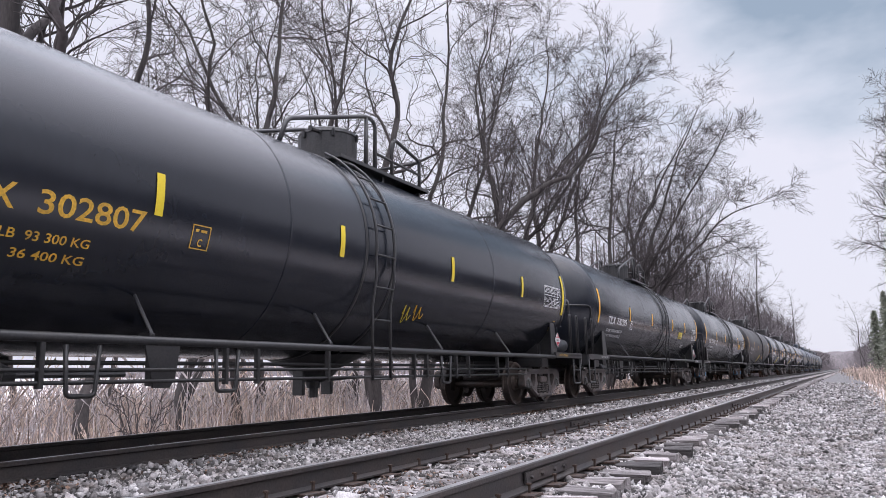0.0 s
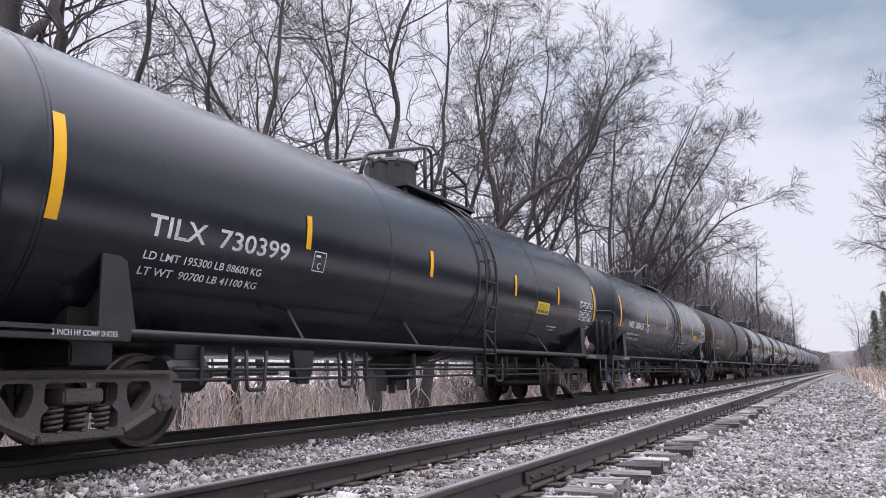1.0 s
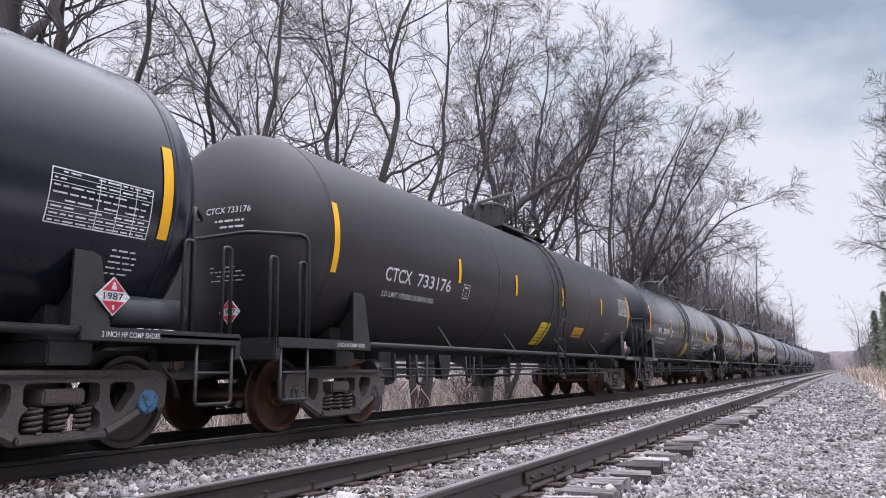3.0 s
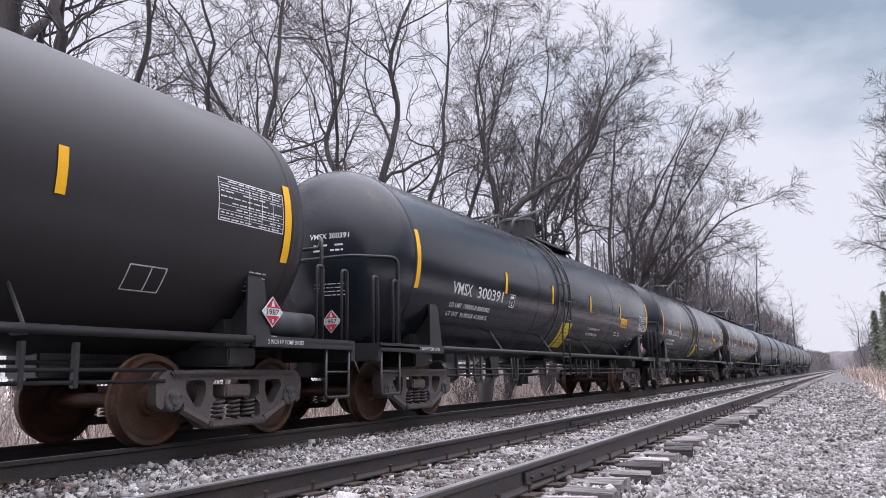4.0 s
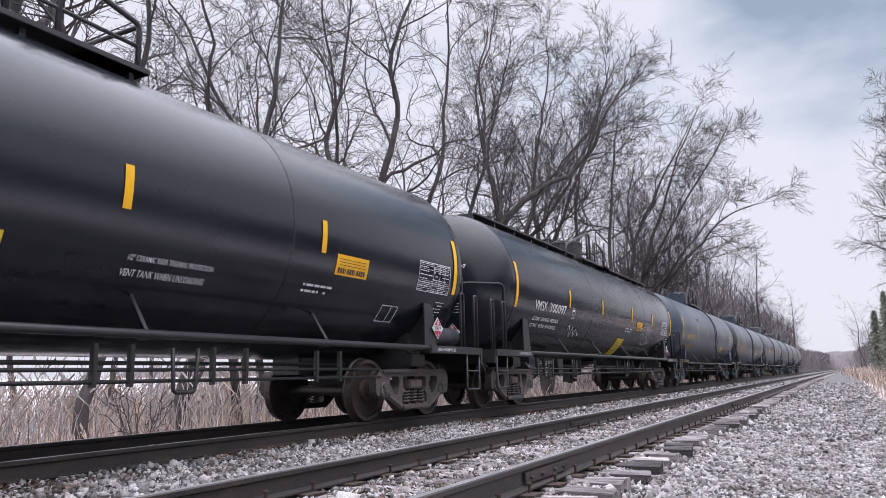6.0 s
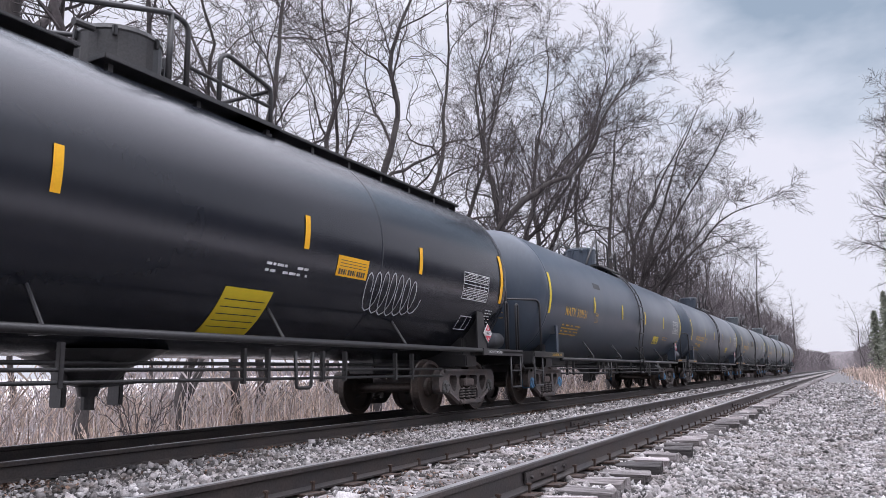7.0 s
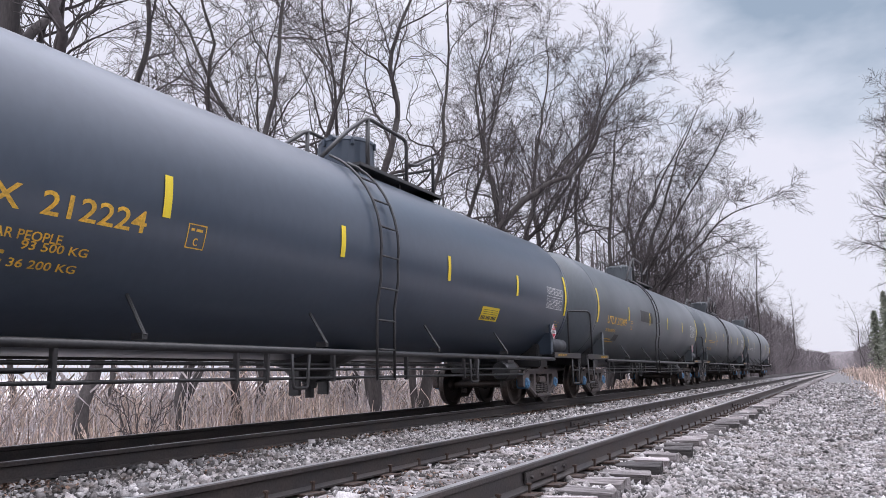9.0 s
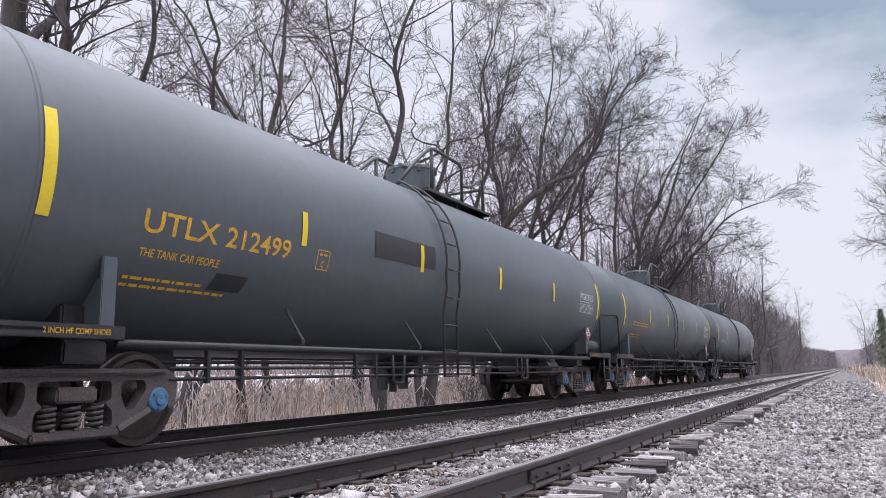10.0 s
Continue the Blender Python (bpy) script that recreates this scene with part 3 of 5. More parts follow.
def tank_car(style):
    style = slid(style)
    car = tagged(new("tank_car"), style["label"], "tank car", "tank cars of the train")
    ink, paint, stripe = style["ink"], style["paint"], style["stripe"]
    cut = style["short"]
    part("tank", once(("tank", paint.name), tank_mesh), paint, car, m=pose(0, -cut / 2, TANK_Z) @ Matrix.Diagonal((1, 1 - cut / (2 * (SHELL + HEAD)), 1, 1)))
    for y in (-7.66, 7.66 - cut) if style["old"] else (-7.66, -2.4, 3.4, 7.66 - cut):
        part("jacket_band", once(("band", paint.name, abs(y) > 7), lambda: band_mesh(0.05 if abs(y) > 7 else 0.03, 0.006 if abs(y) > 7 else 0.003)), paint, car, m=pose(0, y, TANK_Z))
    wheels = []
    for y in (-TRUCK, TRUCK):
        wheels += bogie(car, y, style["cap"], style["wheel"])
    for s in (-1, 1):
        end_fittings(car, s, style)
    # side sills and their brackets
    for s in (1, -1):
        part("side_rail", once("side_rail", lambda: pipe([(1.45, -6.8, 1.06), (1.45, 6.8, 1.06)], 0.042, 10)), FRAME, car, m=pose(0, 0, style["sill"], 0, 0, 0 if s > 0 else 180))
        for y in (-4.25, -1.5, 1.45, 4.2):
            part("rail_bracket", once("bracket", lambda: finish(plate(rod(bmesh.new(), [(1.45, 0, 1.07), (1.17, 0, 1.47)], 0.018, 6), [(-0.03, 1.03), (0.03, 1.03), (0.03, 1.09), (-0.03, 1.09)], 1.3, 1.45))), FRAME, car, m=pose(0, y, 0, 0, 0, 0 if s > 0 else 180))
    # brake rods below
    for z in (0.76, 0.65):
        part("brake_rod", once(("brake_rod", z), lambda: pipe([(1.1, -5.9, z), (1.1, 5.9, z)], 0.02, 6)), FRAME, car)
    part("train_pipe", once("train_pipe", lambda: pipe([(0.5, -6.2, 0.84), (0.5, 6.2, 0.84)], 0.024, 6)), FRAME, car)
    for y in style["hangers"]:
        part("hanger", once("hanger", lambda: finish(box(bmesh.new(), (1.07, -0.025, 0.60), (1.13, 0.025, 1.0), 0.005))), FRAME, car, m=pose(0, y, 0))

    def sump():
        bm = bmesh.new()
        lathe(bm, [(0.0, 0.50), (0.10, 0.50), (0.12, 0.60), (0.26, 0.64), (0.42, 0.80), (0.8, 0.98), (0.0, 1.0)], "z", 20)
        box(bm, (-0.1, -0.37, 0.40), (0.1, -0.31, 0.9), 0.01)
        box(bm, (-0.1, 0.31, 0.40), (0.1, 0.37, 0.9), 0.01)
        rod(bm, [(0, 0, 0.55), (0, 0, 0.36)], 0.07, 10)
        rod(bm, [(0.1, 0, 0.6), (0.9, 0, 0.66)], 0.02, 6)
        return finish(bm)
    part("bottom_outlet", once("sump", sump), FRAME, car)

    def equipment():
        bm = bmesh.new()
        rod(bm, [(-0.55, -5.2, 0.78), (-0.55, -4.5, 0.78)], 0.15, 14)
        rod(bm, [(-0.55, -4.5, 0.78), (-0.55, -4.1, 0.78)], 0.03, 8)
        box(bm, (-0.62, -5.3, 0.80), (-0.48, -4.4, 1.0), 0.01)
        return finish(bm)
    part("brake_cylinder", once("equipment", equipment), FRAME, car)

    def near_cylinder():
        bm = lathe(bmesh.new(), [(0.0, -5.95), (0.17, -5.93), (0.2, -5.88), (0.2, -5.42), (0.12, -5.36), (0.05, -5.2), (0.0, -5.2)], "y", 16)
        bmesh.ops.translate(bm, vec=(0.9, 0, 0.72), verts=bm.verts)
        box(bm, (0.78, -5.85, 0.86), (1.04, -5.5, 1.02), 0.012)
        rod(bm, [(0.9, -5.2, 0.72), (0.9, -4.1, 0.72)], 0.028, 8)
        return finish(bm)

    def loop():
        return pipe([(1.12, -0.17, 0.98), (1.12, -0.14, 0.53), (1.12, 0.14, 0.53), (1.12, 0.17, 0.98)], 0.022, 6, 0.05)

    def hung_plate():
        bm = bmesh.new()
        plate(bm, [(-0.22, 1.0), (-0.10, 0.58), (0.10, 0.58), (0.16, 0.66), (0.22, 1.0)], 1.0, 1.03)
        box(bm, (0.86, -0.08, 0.6), (1.0, 0.08, 0.98), 0.01)
        return finish(bm)
    if style["old"]:
        part("brake_cylinder", once("near_cylinder", near_cylinder), FRAME, car, m=pose(0, 11.0, 0))
    else:
        part("brake_cylinder", once("near_cylinder", near_cylinder), FRAME, car)
        part("hung_plate", once("hung_plate", hung_plate), FRAME, car, m=pose(0, -3.75, 0))
    for y in (-1.6, 3.4) if style["old"] else (-4.72, -2.95, 2.2):
        part("safety_loop", once("loop", loop), FRAME, car, m=pose(0, y, 0))

    # top fittings
    yd = style["dome"]

    def dome():
        bm = bmesh.new()
        lathe(bm, [(0.0, 4.60), (0.42, 4.59), (0.47, 4.565), (0.49, 4.51), (0.475, 4.49), (0.475, 3.98), (0.54, 3.90), (0.56, 3.80)], "z", 28)
        for k in range(6):
            a = k * math.tau / 6 + 0.3
            box(bm, (0.49 * math.cos(a) - 0.025, 0.49 * math.sin(a) - 0.025, 4.42), (0.49 * math.cos(a) + 0.025, 0.49 * math.sin(a) + 0.025, 4.54), 0.008)
        rod(bm, [(0.0, 0.5, 4.45), (0.0, 0.74, 4.45)], 0.035, 8)
        rod(bm, [(0.0, 0.66, 4.34), (0.0, 0.66, 4.60)], 0.045, 8)
        rod(bm, [(0.2, -0.48, 4.48), (0.2, -0.72, 4.46)], 0.045, 8)
        return finish(bm)
    part("manway_dome", once(("dome", paint.name if style["old"] else ""), dome), paint if style["old"] else FRAME, car, "round bolted manway housing", pose(0, yd, 0))

    def walkway():
        bm = bmesh.new()
        for x0, x1 in ((0.52, 0.80), (-0.80, -0.52)):
            box(bm, (x0, -0.75, 3.90), (x1, 1.95, 3.96), 0.006)
        box(bm, (-0.8, 1.2, 3.90), (0.8, 1.95, 3.96), 0.006)
        for x in (0.66, -0.66):
            for y in (-0.6, 0.6, 1.8):
                box(bm, (x - 0.03, y - 0.03, 3.72), (x + 0.03, y + 0.03, 3.92))
        return finish(bm)
    part("top_platform", once("walkway", walkway), FRAME, car, m=pose(0, yd, 0))
    for x in () if style["old"] else (0.62, -0.62):
        part("top_handrail", once("long_rail", lambda: pipe([(0, -1.9, 3.86), (0, -1.75, 4.22), (0, 0.22, 4.86), (0, 0.46, 4.82), (0, 0.46, 3.92)], 0.034, soft=0.12)), FRAME, car, m=pose(x, yd, 0))
        part("rail_post", once("post", lambda: pipe([(0, 0.20, 3.92), (0, 0.20, 4.85)], 0.036)), FRAME, car, m=pose(x, yd, 0))
        part("top_handrail", once("end_loop", lambda: pipe([(0, 0.98, 3.92), (0, 0.98, 4.62), (0, 1.10, 4.70), (0, 1.92, 4.52), (0, 1.92, 3.92)], 0.032, soft=0.08)), FRAME, car, m=pose(x, yd, 0))
        part("mid_rail", once("mid_rail", lambda: pipe([(0, 0.46, 4.30), (0, 1.92, 4.26)], 0.024)), FRAME, car, m=pose(x, yd, 0))
    for x in (0.62, -0.62) if style["old"] else ():
        part("top_handrail", once("top_rail", lambda: pipe([(0, -1.5, 3.86), (0, -0.85, 4.45), (0, -0.3, 4.84), (0, 0.95, 4.80), (0, 0.95, 3.92)], 0.034, soft=0.16)), FRAME, car, m=pose(x, yd, 0))
        part("top_handrail", once("top_rail2", lambda: pipe([(0, 0.95, 4.36), (0, 1.3, 4.42), (0, 1.92, 4.74), (0, 1.92, 3.92)], 0.032, soft=0.08)), FRAME, car, m=pose(x, yd, 0))
        part("rail_post", once("mid_post", lambda: pipe([(0, -0.28, 3.92), (0, -0.28, 4.83)], 0.036)), FRAME, car, m=pose(x, yd, 0))
    part("top_handrail", once("cross", lambda: pipe([(-0.62, 1.92, 4.50), (0.62, 1.92, 4.50)], 0.028)), FRAME, car, m=pose(0, yd, 0))
    if style["catwalk"]:
        for y0, y1 in ((-7.5, yd - 0.9), (yd + 2.0, 7.65)):
            bm = bmesh.new()
            box(bm, (0.22, y0, 3.985), (0.62, y1, 4.025), 0.008)
            for k in range(7):
                y = y0 + (y1 - y0) * k / 6
                box(bm, (0.4, max(y - 0.03, -7.6), 3.8), (0.55, min(y + 0.03, 7.6), 3.99))
            part("catwalk", finish(bm), FRAME, car)
    # side ladder
    if style["ladder"] is not None:
        rl = TANK_R + 0.075

        def stringer():
            pts = [(1.53, 0, 0.60), (1.53, 0, 1.6), (1.60, 0, 2.0)]
            pts += [(rl * math.cos(a), 0, TANK_Z + rl * math.sin(a)) for a in [radians(d) for d in range(-8, 68, 8)]]
            return pipe(pts, 0.021, 6, 0.04)

        def rung():
            return pipe([(0, -0.225, 0), (0, 0.225, 0)], 0.016, 6)
        lx = style["ladder"]
        ladder = part("ladder", once("stringer", stringer), FRAME, car, "", pose(0, lx - 0.225, 0))
        part("stringer", once("stringer", stringer), FRAME, ladder, m=pose(0, 0.45, 0))
        spots = [(1.53, z) for z in (0.62, 1.02, 1.42)] + [(1.585, 1.86)] + [(rl * math.cos(radians(d)), TANK_Z + rl * math.sin(radians(d))) for d in (-5, 10, 25, 40, 55)]
        for x, z in spots:
            part("rung", once("rung", rung), FRAME, ladder, m=pose(x, 0.225, z))
        for dy in () if style["old"] else (-0.36, 0.36):
            part("jacket_band", once(("band", "ladder"), lambda: band_mesh(0.045, 0.012)), FRAME, car, m=pose(0, lx + dy, TANK_Z))
    # trailing end gear
    part("hand_brake", once("hand_brake", hand_brake_mesh), FRAME, car, "", pose(-0.8, 8.50, 1.84))
    part("air_reservoir", once("reservoir", lambda: finish(lathe(bmesh.new(), [(0, -0.46), (0.1, -0.45), (0.15, -0.40), (0.15, 0.40), (0.1, 0.45), (0, 0.46)], "y", 20), True)), TANKGREY, car, "", pose(1.2, 7.62, 1.30))
    placard(car, pose(1.43, 6.94, 1.58) if style["old"] else pose(1.43, 7.10, 1.40))
    placard(car, pose(0.2, -8.30, 1.40, 0, 0, -90) if style["old"] else pose(0.42, -8.30, 1.48, 0, 0, -90))
    # reflectors
    for y, z0, h, w in [(-7.64, 1.98, 0.92, 0.115), (7.5 - cut, 1.98, 0.92, 0.115)] + [(y, 2.19, 0.41, 0.095) for y in style["stripes"]]:
        part("reflector_stripe", on_shell(quads(bmesh.new(), [rect(0, 0, w, h)]), y, z0, 0.010), stripe, car)
    # lettering
    for body, y, z, w, h in style["texts"]:
        part("lettering", on_shell(flat_text(body, w, h), y, z), ink, car)
    if style["notice"] is not None:
        y0 = style["notice"] + style["slide"]
        part("lettering", on_shell(flat_text(NOTICE[0], 1.05, 0.06), y0 + 0.03, 1.76), ink, car)
        part("lettering", on_shell(flat_text(NOTICE[1], 1.02, 0.075), y0, 1.62), ink, car)
    for body, x, z, w, h in style["head"]:
        part("lettering", on_head(flat_text(body, w, h), x, z), ink, car)
    seed = style["seed"]
    part("small_print", on_head(quads(bmesh.new(), bar_rows(0, 0, 0.5, 0.22, 4, seed, 0.25)), 0.18, 1.84), ink, car)
    part("small_print", on_head(quads(bmesh.new(), bar_rows(0, 0, 0.5, 0.16, 2, seed + 1, 0.35)), 0.18, 2.50), ink, car)
    # plate letter in its box
    part("plate_box", on_shell(quads(bmesh.new(), frame_lines(0, 0, 0.24, 0.25, 0.012)), -4.16 + style["slide"], 1.95), ink, car)
    part("lettering", on_shell(flat_text("C", 0.06, 0.08), -4.07 + style["slide"], 1.98), ink, car)
    part("small_print", on_shell(quads(bmesh.new(), bar_rows(0, 0, 0.15, 0.05, 1, seed)), -4.12 + style["slide"], 2.11), ink, car)
    # data table
    if style["table"]:
        y0 = style["table"]
        shapes = frame_lines(0, 0, 1.02, 0.47, 0.012) + [rect(0, 0.47 * k / 8 - 0.003, 1.02, 0.47 * k / 8 + 0.003) for k in (1, 2, 3, 6, 7)]
        shapes += [rect(u - 0.004, 0, u + 0.004, 0.47) for u in (0.46, 0.66, 0.84)]
        part("data_table", on_shell(quads(bmesh.new(), shapes), y0, style["table_z"]), WHITE, car, "white stencilled data table")
        part("small_print", on_shell(quads(bmesh.new(), bar_rows(0.03, 0.0, 0.98, 0.47, 8, seed, 0.25)), y0, style["table_z"], 0.005), WHITE, car)
        part("small_print", on_shell(quads(bmesh.new(), bar_rows(0, 0, 0.28, 0.28, 5, seed, 0.3)), 7.08 - cut, 1.60), ink, car)
    for y0, z0, w in style["print"]:
        part("small_print", on_shell(quads(bmesh.new(), bar_rows(0, 0, w, 0.16, 2, seed + 3, 0.4)), y0, z0), ink, car)
    for y0, z0 in style["emblem"]:
        part("emblem", on_shell(quads(bmesh.new(), frame_lines(0, 0, 0.44, 0.28, 0.014, 0.0) + [rect(0.25, 0.02, 0.264, 0.26)]), y0, z0), WHITE, car)
    for y0, z0, w, h, lean, mt in style["panels"]:
        part("panel", on_shell(quads(bmesh.new(), [rect(0, 0, w, h, lean)]), y0, z0, 0.006), mt, car)
        if mt in (STRIPE, STRIPE_LEMON):
            rows = [rect(0.06 + lean * (k + 0.5) / 7, h * (k + 0.42) / 7, w - 0.06 + lean * (k + 0.5) / 7, h * (k + (0.55 if h > 0.5 else 0.62)) / 7) for k in range(1 if h > 0.5 else 3, 6)]
            if h < 0.5:
                step = (w - 0.1) / 12
                rows += [rect(0.05 + step * k + lean * 0.2, h * 0.10, 0.05 + step * (k + (0.3 if k in (3, 7) else 0.72)) + lean * 0.2, h * 0.36, lean * 0.26) for k in range(12)]
            part("small_print", on_shell(quads(bmesh.new(), rows), y0, z0, 0.009), FRAME, car)
    for y0, z0, w, h, n, mt in style["scrawls"]:
        part("graffiti", on_shell(quads(bmesh.new(), scrawl(seed + n, w, h, n)), y0, z0, 0.007), mt, car, "looping spray-paint graffiti scrawl")
    # shoe note on the platform's edge
    for y0 in (-7.52, 6.95):
        bm = flat_text("2 INCH HF COMP SHOES", 0.62, 0.05)
        for v in bm.verts:
            v.co = (1.504, y0 + v.co.x, 1.035 + v.co.y)
        part("lettering", finish(bm), ink, car)
    return car, wheels


PATCH = mat("dark_repaint_patch", (0.018, 0.019, 0.021), 0.5, second=(0.03, 0.03, 0.032), scale=3, bump=0.02)
FADED = mat("faded_paint_scrawl", (0.55, 0.56, 0.58), 0.7, second=(0.28, 0.28, 0.30), scale=5, bump=0.0)
NOTICE = ('1/2" CERAMIC FIBER THERMAL PROTECTION', "VENT TANK WHEN UNLOADING")
HANG = [-5.55, -5.1, -2.95, -2.45, -1.1, 1.15, 1.55, 2.6, 3.1, 4.4, 4.9]
NEWER = dict(slide=0.0, sill=0.02, notice=None, wheel=WHEEL, ink=WHITE, paint=BLACK, stripe=STRIPE, cap=DULL, old=False, hangers=HANG, dome=0.02, ladder=0.9, catwalk=False, stripes=(-4.35, -1.28, 1.9, 4.5),
             texts=[], head=[], table=6.37, table_z=1.95, short=0.0, print=[], emblem=[], panels=[], scrawls=[], label="black tank car with amber reflector stripes and white lettering")
OLDER = dict(NEWER, sill=-0.09, ink=YELLOW, paint=GREY, stripe=STRIPE_LEMON, cap=BLUE, old=True, ladder=-0.58, dome=0.6, stripes=(-4.5, -1.7, 1.22, 4.1), table=6.0, table_z=2.08,
             hangers=[-5.4, -4.9, -2.7, -2.2, -0.9, 1.0, 3.0, 3.5], label="slate-grey tank car with yellow lettering and lemon stripes")


def marks(name, number, y0=-6.62, y1=-5.9, y2=-5.72, y3=-4.62, low=(), h=0.205):
    """The car's mark and number, and the load lines under them."""
    out = [(name, y0, 2.005, y1 - y0, h), (number, y2, 2.005, y3 - y2, h)]
    for k, (body, w) in enumerate(low):
        out.append((body, y0 + 0.03, 1.79 - 0.14 * k, w, 0.085))
    return out


STYLES = [
    dict(NEWER, slide=0.29, ink=YELLOW, stripe=STRIPE_LEMON, ladder=-0.75, short=0.28, sill=-0.04, table=5.78, table_z=2.1, stripes=(-4.65, -1.72, 1.39, 4.45), texts=marks("TX", "302807", -6.35, -5.95, -5.76, -4.72, [("5700 LB  93 300 KG", 1.1), ("00 LB  36 400 KG", 1.1)]),
         scrawls=[(0.2, 1.45, 0.25, 0.35, 2, STRIPE_LEMON), (0.5, 1.5, 0.3, 0.3, 2, STRIPE)], label="black tank car with yellow lettering and lemon stripes"),
    dict(NEWER, stripes=(-4.35, -1.28, 2.17, 4.7), texts=marks("TILX", "730399", low=[("LD LMT 195300 LB 88600 KG", 1.6), ("LT WT  90700 LB 41100 KG", 1.6)]), head=[("TILX 730399", 0.1, 2.72, 0.66, 0.085)],
         print=[(4.4, 1.6, 0.6)], panels=[(3.5, 1.93, 0.72, 0.26, 0.0, STRIPE_LEMON)], label="black tank car with white lettering and a yellow notice"),
    dict(NEWER, texts=marks("VMSX", "300457", low=[("LD LMT 195300 LB 88600 KG", 1.6), ("LT WT  90700 LB 41150 KG", 1.6)]), head=[("VMSX 300457", 0.1, 2.72, 0.66, 0.085)],
         notice=1.75, panels=[(4.6, 1.92, 0.72, 0.26, 0.0, STRIPE)], emblem=[(5.5, 1.45)], cap=BLUE, stripes=(-4.3, -1.18, 1.68, 4.28)),
    dict(NEWER, slide=0.26, short=0.35, wheel=ORANGE, paint=BROWN, ladder=0.7, stripes=(-4.4, -1.9, 0.9, 4.05), texts=marks("CTCX", "733176", low=[("LD LMT 195300 LB 88600 KG", 1.5)]), head=[("CTCX 733176", 0.1, 2.72, 0.66, 0.085)], table=5.85, table_z=2.29,
         panels=[(2.21, 1.54, 0.72, 0.27, 0.0, STRIPE), (-0.1, 1.3, 0.6, 0.6, 0.0, STRIPE_LEMON)], emblem=[(4.95, 1.5)], label="brownish-black tank car with white lettering and amber panels"),
    dict(NEWER, slide=0.20, wheel=ORANGE, ladder=-0.98, stripes=(-4.45, -1.82, 1.04, 3.95), texts=marks("VMSX", "300391", -6.58, -5.84, -5.62, -4.50, low=[("LD LMT 195000LB 88450KG", 1.6), ("LT WT  91000LB 41300KG", 1.6)]), head=[("VMSX 300391", 0.1, 2.72, 0.66, 0.085)],
         notice=1.2, panels=[(-0.80, 1.28, 0.72, 0.70, -0.04, STRIPE_LEMON), (4.15, 1.96, 0.72, 0.27, 0.0, STRIPE)], emblem=[(5.62, 1.45)], print=[(3.75, 1.68, 0.6)]),
    dict(NEWER, ladder=-0.98, dome=-0.1, stripes=(-4.47, -1.87, 1.03, 3.93), texts=marks("VMSX", "300375", -6.75, -5.99, -5.76, -4.62, low=[("LD LMT 195100 LB 88500KG", 1.6), ("LT WT  90900 LB 41250KG", 1.6)]), head=[("VMSX 300375", 0.1, 2.72, 0.66, 0.085)],
         notice=1.2, panels=[(-0.62, 1.28, 0.72, 0.70, -0.04, STRIPE_LEMON), (4.28, 1.96, 0.72, 0.27, 0.0, STRIPE)], emblem=[(5.62, 1.45)], print=[(3.75, 1.68, 0.6)]),
    dict(NEWER, slide=0.1, ladder=None, catwalk=True, stripes=(-4.45, -1.69, 1.57, 4.33), texts=marks("VMSX", "300097", low=[("LD LMT 195100 LB 88500KG", 1.6), ("LT WT  90900 LB 41250KG", 1.6)]), head=[("VMSX 300097", 0.1, 2.72, 0.66, 0.085)], table=5.88,
         print=[(1.0, 1.84, 0.75)], panels=[(0.54, 1.16, 0.76, 0.69, -0.02, STRIPE_LEMON), (2.28, 1.95, 0.7, 0.27, 0.0, STRIPE)], emblem=[(6.1, 1.45)],
         scrawls=[(-4.1, 1.5, 0.85, 0.36, 3, WHITE), (3.05, 1.5, 1.4, 0.75, 7, FADED)], label="black tank car with a catwalk on top and graffiti"),
    dict(OLDER, slide=0.1, ladder=0.60, dome=-0.38, stripes=(-4.35, -1.53, 1.35, 4.23), texts=marks("NATX", "310151", -6.55, -5.8, -5.68, -4.93), head=[("NATX 310151", 0.1, 2.72, 0.6, 0.085)], print=[(-6.55, 1.68, 1.4), (-6.5, 1.55, 1.3), (4.48, 1.76, 0.75)],
         panels=[(3.1, 1.62, 0.80, 0.28, -0.09, STRIPE_LEMON), (-4.15, 2.86, 0.62, 0.16, 0.0, PATCH)]),
    dict(OLDER, slide=0.32, stripes=(-4.5, -1.65, 1.32, 4.25), texts=marks("UTLX", "212224", -6.7, -5.85, -5.68, -4.65, [("THE TANK CAR PEOPLE", 1.25)]) + [("93 500 KG", -5.75, 1.72, 0.6, 0.08), ("36 200 KG", -5.8, 1.58, 0.6, 0.08)], head=[("UTLX 212224", 0.1, 2.72, 0.6, 0.085)],
         print=[(-6.6, 1.58, 0.75)], panels=[(2.89, 1.65, 0.76, 0.27, -0.03, STRIPE_LEMON)], emblem=[]),
    dict(OLDER, slide=0.1, paint=PALE, ladder=-0.77, texts=marks("UTLX", "212499", -6.71, -5.78, -5.67, -4.66, [("THE TANK CAR PEOPLE", 1.0)], 0.22), head=[("UTLX 212499", 0.1, 2.72, 0.6, 0.085)], print=[(-6.75, 1.5, 1.3)],
         panels=[(-2.94, 2.26, 1.7, 0.36, 0.0, PATCH), (-5.72, 1.57, 0.47, 0.2, 0.05, PATCH)], label="pale grey tank car with yellow lettering and dark patches"),
    dict(OLDER, paint=PALE, print=[(-6.6, 2.0, 2.0), (-6.6, 1.65, 1.3)], label="pale grey tank car with faded yellow lettering"),
    dict(OLDER, paint=PALE, ink=WHITE, print=[(-6.6, 2.0, 2.0), (3.0, 1.7, 0.8)], label="grey tank car at the tail of the train", stripes=(-4.5, 4.1)),
]
